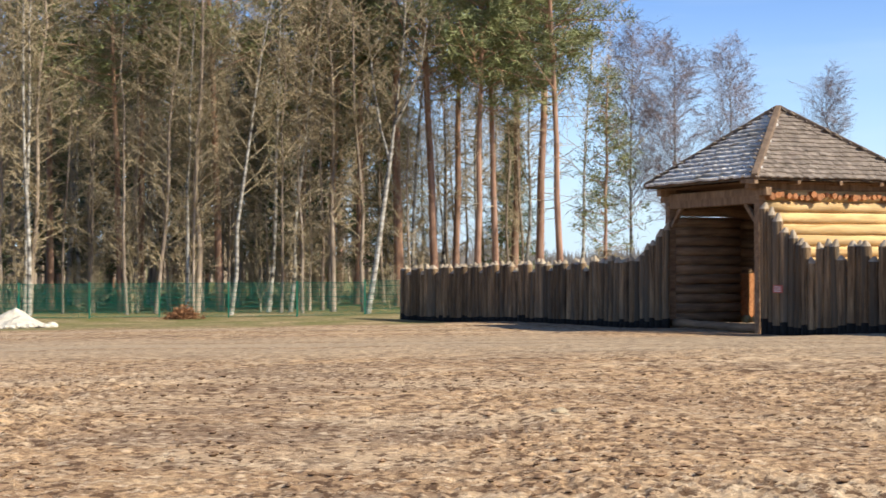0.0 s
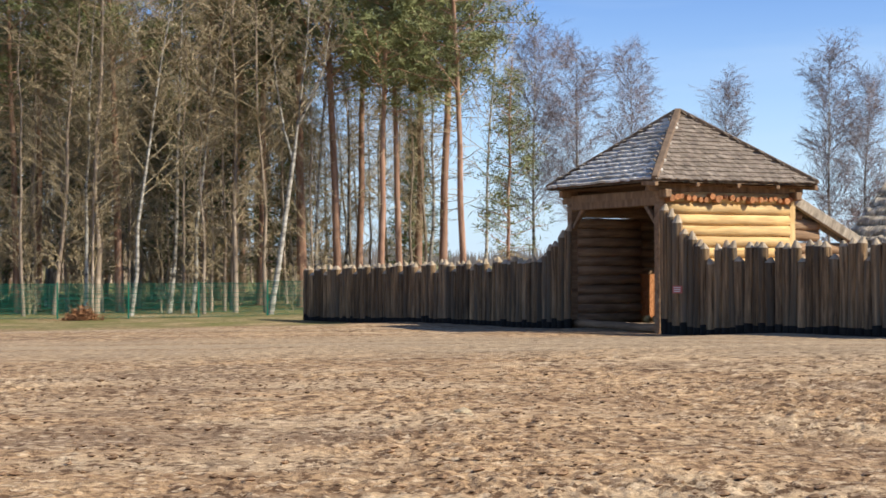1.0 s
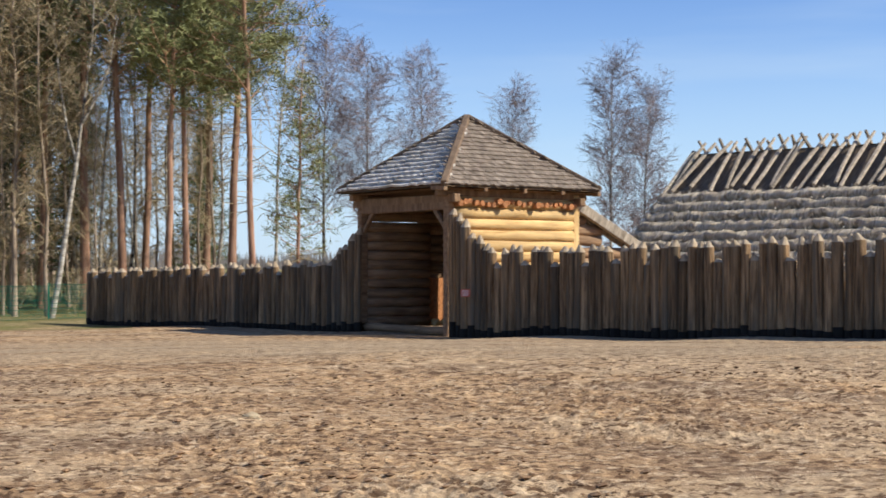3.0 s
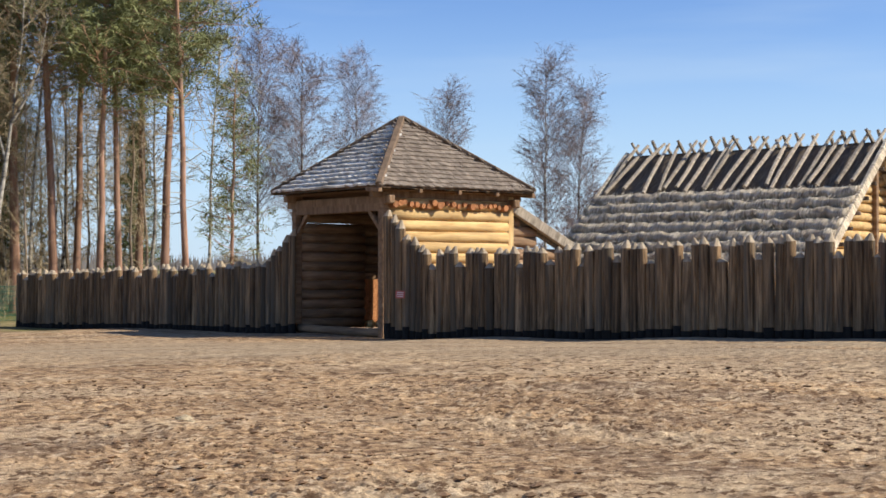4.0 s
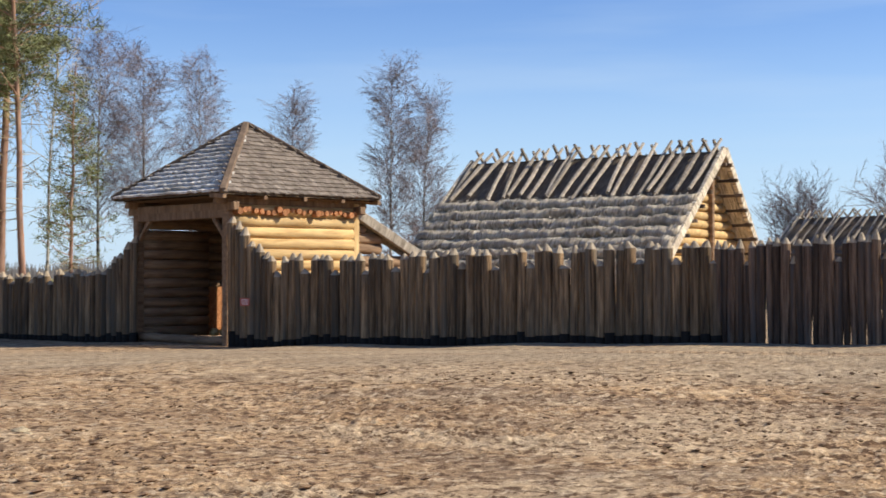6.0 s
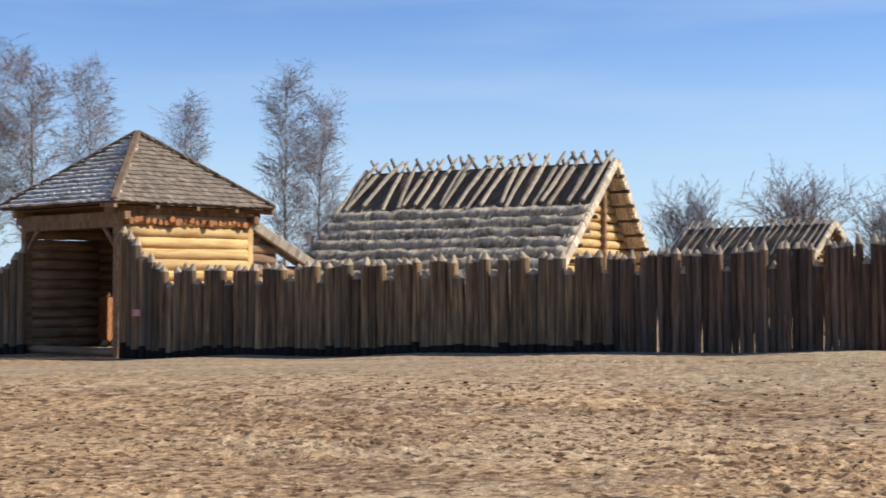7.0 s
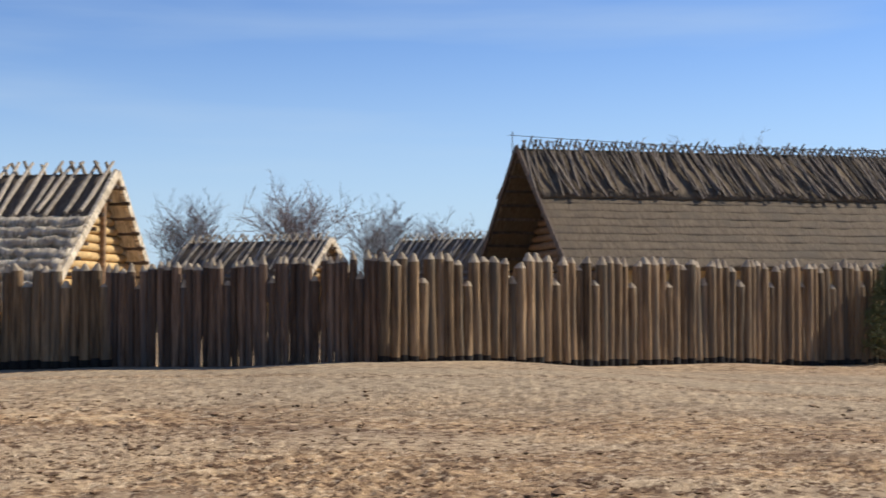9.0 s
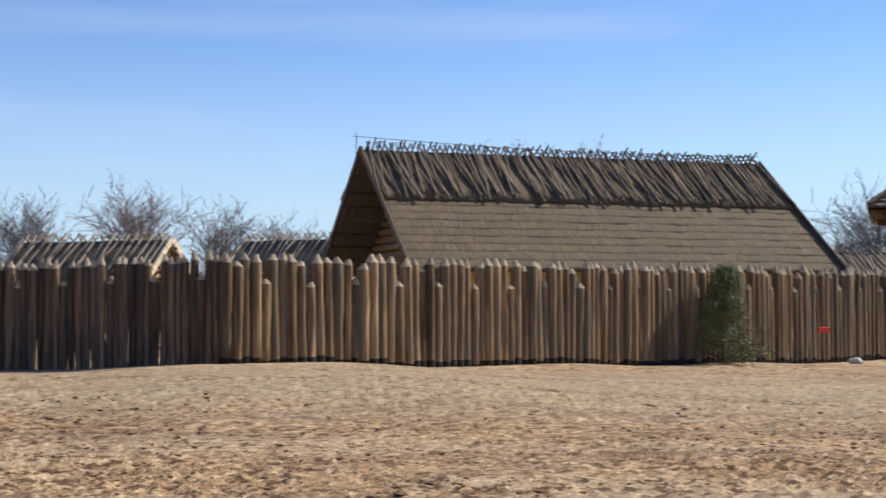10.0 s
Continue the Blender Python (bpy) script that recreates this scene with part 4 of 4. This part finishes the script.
def plant(proto, az, d, scale=1.0, turn=None, lean=(0, 0)):
    p = pol(az, d)
    rnd = random.Random(int(az * 131 + d * 17))
    m = (Matrix.Translation((p.x, p.y, lay(p.x, p.y) - 0.03)) @ Euler((radians(lean[0]), radians(lean[1]), 0)).to_matrix().to_4x4()
         @ Matrix.Rotation(rnd.uniform(0, 6.28) if turn is None else turn, 4, "Z") @ Matrix.Diagonal((scale, scale, scale * rnd.uniform(0.95, 1.06), 1)))
    if proto.get("set"):
        return copy_thing(proto, m)
    proto["set"] = True
    proto.matrix_basis = m
    return proto


# edge of the woods, tree by tree
for k, az, d, s in ((0, -12.9, 60, 1.0), (1, -12.2, 63, 1.0), (2, -9.0, 60, 0.95), (3, -0.3, 60, 1.0), (0, 1.4, 58, 1.0), (2, 2.2, 60, 0.92), (3, 3.9, 61, 1.0),
                    (1, 4.8, 58, 0.95), (0, -5.8, 64, 1.05), (1, -3.5, 66, 1.1), (3, -4.6, 70, 1.1), (2, -15.6, 64, 1.0), (1, 0.5, 66, 1.1), (3, 2.9, 68, 1.05),
                    (3, -1.8, 63, 1.1)):
    plant(pines[k], az, d, s, None, (0, 1.6 * math.sin(az * 5.0)))
for k, az, d, s, lean in ((0, -8.6, 56, 1.05, (0, 4.5)), (1, -9.9, 60, 1.05, (0, 1)),
                          (0, 3.4, 62, 1.0, (0, 3)), (2, 5.6, 66, 1.0, (0, 2)), (2, -1.2, 61, 1.0, (0, -1))):
    plant(birches[k], az, d, s, None, lean)
# a birch that forks into three stems
fork = thing("birch_tree", Matrix.Translation(pol(-3.1, 55, lay(*pol(-3.1, 55)[:2]))), "forked white birch leaning at the woods' edge", "tree")
rnd = random.Random(77)
low_stem = [Vector((0, 0, -0.2)), Vector((0.35, 0.05, 1.9)), Vector((0.62, 0.1, 3.9)), Vector((0.95, 0.1, 6.3))]
part("trunk", Build().tube(low_stem, [0.125, 0.1, 0.09, 0.08], 8, False).mesh("trunk", BIRCH, True), fork)
stems = [[low_stem[3], Vector((1.15, 0, 8.0)), Vector((1.45, 0, 10.5)), Vector((1.6, 0.1, 13.6))],
         [low_stem[3] - Vector((0.05, 0, 0.3)), Vector((0.55, 0.2, 7.2)), Vector((0.25, 0.3, 9.0)), Vector((0.05, 0.3, 11.2))],
         [Vector((1.1, 0, 7.4)), Vector((1.6, -0.2, 8.3)), Vector((2.1, -0.3, 9.6)), Vector((2.4, -0.3, 11.4))]]
fork_twigs = Build()
for stem in stems:
    part("stem", Build().tube(stem, [0.065, 0.047, 0.032, 0.012], 7, False).mesh("stem", BIRCH, True), fork)
    for k in range(13):
        a = rnd.uniform(0, 6.283)
        branch(fork_twigs, rnd, on_trunk(stem, rnd.uniform(0.25, 1.0)), Vector((math.cos(a), math.sin(a), 0.8)).normalized(), rnd.uniform(0.8, 2.2), 0.025, 1, FINE)
tagged(part("crown", fork_twigs.mesh("crown", TWIG_BROWN), fork, label="bare twigs"), kind="stuff")
rnd = random.Random(5)
for k in range(150):
    d = 57 + 45 * rnd.random() ** 1.2
    az = rnd.uniform(-20.5, -1.2 - (d - 57) * 0.05)
    kind = rnd.random()
    if az > -5 and kind > 0.6:
        continue
    if kind < 0.2 and (az > -6 or d > 76):
        plant(rnd.choice(pines), az, d + 4, rnd.uniform(0.8, 1.15) * (1.0 if az > -6 else 0.8))
    elif kind < 0.25:
        plant(rnd.choice(birches), az, d, rnd.uniform(0.8, 1.2), None, (rnd.gauss(0, 2), rnd.gauss(0, 2)))
    else:
        plant(rnd.choice(slims), az, d, rnd.uniform(0.75, 1.25), None, (rnd.gauss(0, 2), rnd.gauss(0, 2)))
for k in range(22):
    az, d = rnd.uniform(-3.5, 3.6), rnd.uniform(64, 80)
    plant(rnd.choice(birches if k % 4 == 0 else slims), az, d, rnd.uniform(0.75, 1.15), None, (0, rnd.gauss(1, 3)))
for az, d, s in ((-19, 62, 1.1), (-5.2, 72, 1.5), (-13.4, 72, 1.2), (-7.6, 76, 1.3), (-10.5, 80, 1.0), (-15.5, 78, 1.1), (-17.5, 84, 1.2), (-2.2, 74, 1.1), (2.75, 70, 0.8)):
    plant(spruce, az, d, s)
for k in range(90):
    plant(rnd.choice(shrubs), rnd.uniform(-20, 0.5), rnd.uniform(56, 80), rnd.uniform(0.5, 1.4))
plant(low_pine, 6.6, 62, 0.88)
# birches and bushes behind the stockade
for k, az, d, s in ((0, 7.6, 74, 1.02), (1, 9.4, 70, 1.0), (2, 11.6, 72, 0.98), (0, 15.4, 82, 0.9), (1, 19.3, 72, 0.93), (2, 20.6, 74, 0.87)):
    plant(weepers[k], az, d, s)
for k, az, d, s in ((0, 35.7, 88, 1.28), (1, 39.9, 84, 1.4), (0, 43.3, 86, 0.92), (1, 46.0, 90, 0.82), (0, 54.9, 84, 1.3), (1, 57.4, 86, 1.3), (1, 69.5, 80, 0.95), (0, 67.8, 86, 0.8), (0, 48.5, 92, 0.8)):
    plant(rounds[k], az, d, s)
thickets = [bare_tree("shrub", 91 + k, 2.6, 0.03, 0.03, 26, 0.42, SPARE, GREY_BARK, TWIG_GREY, "bare grey-brown shrub behind the stockade", 0.5, 1.2) for k in range(2)]
for az, d, s in ((19.0, 66, 1.0), (20.4, 64, 1.2), (21.6, 66, 1.1), (22.6, 68, 1.1), (20.0, 68, 1.3), (21.0, 70, 1.45), (22.0, 70, 1.3), (18.6, 70, 1.1), (34.6, 80, 1.0), (37.6, 80, 1.0), (41.6, 82, 1.0), (44.8, 82, 0.9), (16.2, 80, 0.9), (33.8, 84, 0.9)):
    plant(rnd.choice(thickets), az, d, s)

# far woods on the horizon
far = Build()
rnd = random.Random(9)
for k in range(7000):
    az = -30 + 115 * (k + rnd.random()) / 7000
    d = rnd.uniform(520, 700)
    h = rnd.uniform(5, 9.5) * (1 + 0.45 * noise.noise(Vector((az * 0.3, 0, 0))))
    p = pol(az, d, -0.5)
    s = pol(az + 90, rnd.uniform(0.25, 0.8))
    top = p + Vector((rnd.gauss(0, 0.6), rnd.gauss(0, 0.6), h))
    far.face(p - s, p + s, top)
    q = p.lerp(top, rnd.uniform(0.3, 0.7))
    far.face(q, q + s * 0.5, q + s * rnd.uniform(-4, 4) + Vector((0, 0, h * rnd.uniform(0.15, 0.35))))
tagged(new("far_woods", far.mesh("far_woods", HAZE)), "hazy grey-brown bare woods on the horizon", "woods", kind="stuff")
deep = Build()
for k in range(230):
    d = rnd.uniform(98, 150)
    p = pol(rnd.uniform(-24, -2.0), d)
    h = rnd.uniform(11, 19)
    lean_to = Vector((rnd.gauss(0, 0.5), rnd.gauss(0, 0.5), h))
    deep.tube([p - Vector((0, 0, 0.8)), p + lean_to], [rnd.uniform(0.08, 0.2), 0.03], 4, False)
    for q in range(16):
        t = rnd.uniform(0.08, 1.0)
        o = p + lean_to * t
        e = o + Vector((rnd.gauss(0, 1.4), rnd.gauss(0, 1.4), rnd.uniform(-0.2, 1.6)))
        deep.tube([o, e], [0.03, 0.012], 3, False)
tagged(new("deep_woods", deep.mesh("deep_woods", GREY_BARK)), "dense bare trunks and branches deep in the woods", "woods", kind="stuff")

# ---- green mesh fence before the woods ----
fence = thing("mesh_fence", Matrix(), "green coated wire mesh fence before the woods", "fence")
panel = Build()
for k in range(51):
    panel.box(Matrix.Translation((0.05 * k, 0, 0.65)), 0.009, 0.009, 1.28)
for k in range(8):
    panel.box(Matrix.Translation((1.25, 0.006, 0.04 + 0.175 * k)), 2.5, 0.01, 0.014)
panel_mesh = panel.mesh("panel", GREEN_WIRE)
post_green = Build().box(Matrix.Translation((0, 0, 0.6)), 0.06, 0.06, 1.5).mesh("fence_post", GREEN_WIRE)
a, c = pol(-22, 55.5), pol(2.5, 54)
n = int((c - a).length / 2.56)
way = (c - a).normalized()
for k in range(n):
    p = a + way * 2.56 * k
    z = lay(p.x, p.y)
    m = Matrix.Translation((p.x, p.y, z)) @ Matrix.Rotation(math.atan2(way.y, way.x), 4, "Z")
    part("fence_post", post_green, fence, m)
    tagged(part("panel", panel_mesh, fence, m @ Matrix.Translation((0.03, 0, 0.02))), kind="stuff")

# ---- heaps and small things ----
def heap(name, az, d, rx, ry, h, mat, label, category, seed, n=28):
    b = Build()
    for i in range(n + 1):
        for j in range(n + 1):
            u, v = 2 * i / n - 1, 2 * j / n - 1
            g = max(0.0, 1 - (u * u + v * v))
            for cx, cy, w in ((-0.4, 0.1, 0.75), (0.3, -0.2, 0.55), (0.05, 0.4, 0.6)):
                g = max(g * 0.75, w * math.exp(-5 * ((u - cx) ** 2 + (v - cy) ** 2)) * (1.6 if g > 0 else 0))
            q = Vector((u * 3.4, v * 3.4, seed))
            edge = min(1.0, 4 * max(0.0, 1 - (u * u + v * v)))
            b.v.append(Vector((u * rx, v * ry, edge * g * h * (1 + 0.35 * noise.fractal(q, 1.0, 2.0, 4)) - 0.06)))
    for i in range(n):
        for j in range(n):
            q = i * (n + 1) + j
            b.f.append((q, q + n + 1, q + n + 2, q + 1))
            b.m.append(0)
    p = pol(az, d)
    ob = new(name, b.mesh(name, mat, False))
    ob.location = (p.x, p.y, lay(p.x, p.y))
    return tagged(ob, label, category)


heap("sand_mound", -17.4, 46, 1.9, 1.6, 0.62, SAND, "heap of pale sand and rubble at the field's edge", "heap", 4.0)
brush = Build()
rnd = random.Random(14)
for k in range(500):
    o = Vector((rnd.gauss(0, 0.36), rnd.gauss(0, 0.3), abs(rnd.gauss(0, 0.3))))
    needles(brush, rnd, o, 0.22, 4, 0.05)
for k in range(90):
    o = Vector((rnd.gauss(0, 0.45), rnd.gauss(0, 0.4), abs(rnd.gauss(0.1, 0.25))))
    e = o + Vector((rnd.gauss(0, 0.5), rnd.gauss(0, 0.4), rnd.gauss(0, 0.18)))
    e.z = max(e.z, 0.02)
    brush.tube([o, e], [0.015, 0.007], 3, False)
p = pol(-10.5, 52.5)
bp = new("brush_pile", brush.mesh("brush_pile", LEAF))
bp.location = (p.x, p.y, lay(p.x, p.y))
bp.scale = (0.65, 0.65, 0.55)
tagged(bp, "pile of dry brown branches and leaves beside the fence", "brush pile", kind="stuff")

sap = young_conifer("pine_sapling", 81, 2.2, 0.95, SAPLING, "small green pine sapling growing before the palisade", 0.27, 15, 0.05, 23)
plant(sap, 63.6, 33.3, 1.1)
p = pol(67.4, 36.8)
red = thing("marker_board", Matrix.Translation((p.x, p.y, lay(p.x, p.y))) @ pose(0, 0, 0, 0, 0, -25), "small red marker board on a thin stake", "sign")
part("stake", Build().tube([(0, 0.03, -0.2), (0, 0.03, 0.93)], [0.018, 0.015], 6).mesh("stake", DARK_POLE), red)
part("board", Build().box(Matrix.Translation((0, 0, 0.86)), 0.35, 0.02, 0.13, jit=0.01).mesh("board", RED_BRIGHT), red)


def stone_mesh(seed, r, mat, flat=0.6):
    bm = bmesh.new()
    bmesh.ops.create_icosphere(bm, subdivisions=2, radius=r)
    for v in bm.verts:
        k = 1 + 0.35 * noise.noise(v.co / r * 1.3 + Vector((seed, 0, 0)))
        v.co = Vector((v.co.x * k, v.co.y * k, v.co.z * k * flat))
    me = bpy.data.meshes.new("stone")
    bm.to_mesh(me)
    bm.free()
    me.materials.append(mat)
    return me


for k, (az, d, r) in enumerate(((68.6, 37.6, 0.19), (4.75, 14.6, 0.1), (5.0, 14.4, 0.06), (4.5, 14.7, 0.05))):
    p = pol(az, d)
    st = new("stone", stone_mesh(k * 3.1, r, STONE if k == 0 else STRAW))
    st.location = (p.x, p.y, lay(p.x, p.y) + r * 0.25)
    tagged(st, "pale rounded stone lying on the sandy earth" if k == 0 else "pale lump of dry straw on the earth", "stone" if k == 0 else "straw")

for k in range(9):
    p = pol(-17.3 + 0.22 * k, 44.1 + 0.12 * (k % 3))
    st = new("stone", stone_mesh(k * 1.7 + 20, 0.09 + 0.05 * (k % 3), SAND))
    st.location = (p.x, p.y, lay(p.x, p.y) + 0.04)
    tagged(st, "pale lump of rubble beside the sand heap", "stone")

CLOD = material("dark_clod", [(0.3, (0.13, 0.075, 0.04)), (0.55, (0.25, 0.15, 0.08)), (0.75, (0.4, 0.26, 0.15))], (9, 9, 9), bump=0.5, island=0.4)
clods = Build()
rnd = random.Random(33)
count = 0
while count < 1800:
    d = 8.5 + 11.5 * rnd.random() ** 1.2
    az = rnd.uniform(-19, 71)
    p = pol(az, d)
    if noise.noise(Vector((p.x * 0.3, p.y * 0.3, 5))) + rnd.gauss(0, 0.25) < 0.05:
        continue
    r = abs(rnd.gauss(0, 0.016)) + 0.008
    q = Vector((p.x, p.y, 0))
    z = lay(p.x, p.y) + 0.05 * noise.noise(q * 0.35) + 0.02
    base = len(clods.v)
    for x, y, w in ((1, 0, 0), (0.3, 0.95, 0), (-0.8, 0.6, 0), (-0.8, -0.6, 0), (0.3, -0.95, 0), (0.2, 0.1, 0.75), (0, 0, -1.0)):
        clods.v.append(Vector((p.x + r * x * rnd.uniform(0.7, 1.6), p.y + r * y * rnd.uniform(0.7, 1.5), z + r * 0.6 * (w + rnd.uniform(-0.25, 0.25)))))
    for k in range(5):
        clods.f += [(base + k, base + (k + 1) % 5, base + 5), (base + (k + 1) % 5, base + k, base + 6)]
        clods.m += [0, 0]
    count += 1
tagged(new("clods", clods.mesh("clods", CLOD)), "dark dry clods of earth scattered over the field", "clods", kind="stuff")
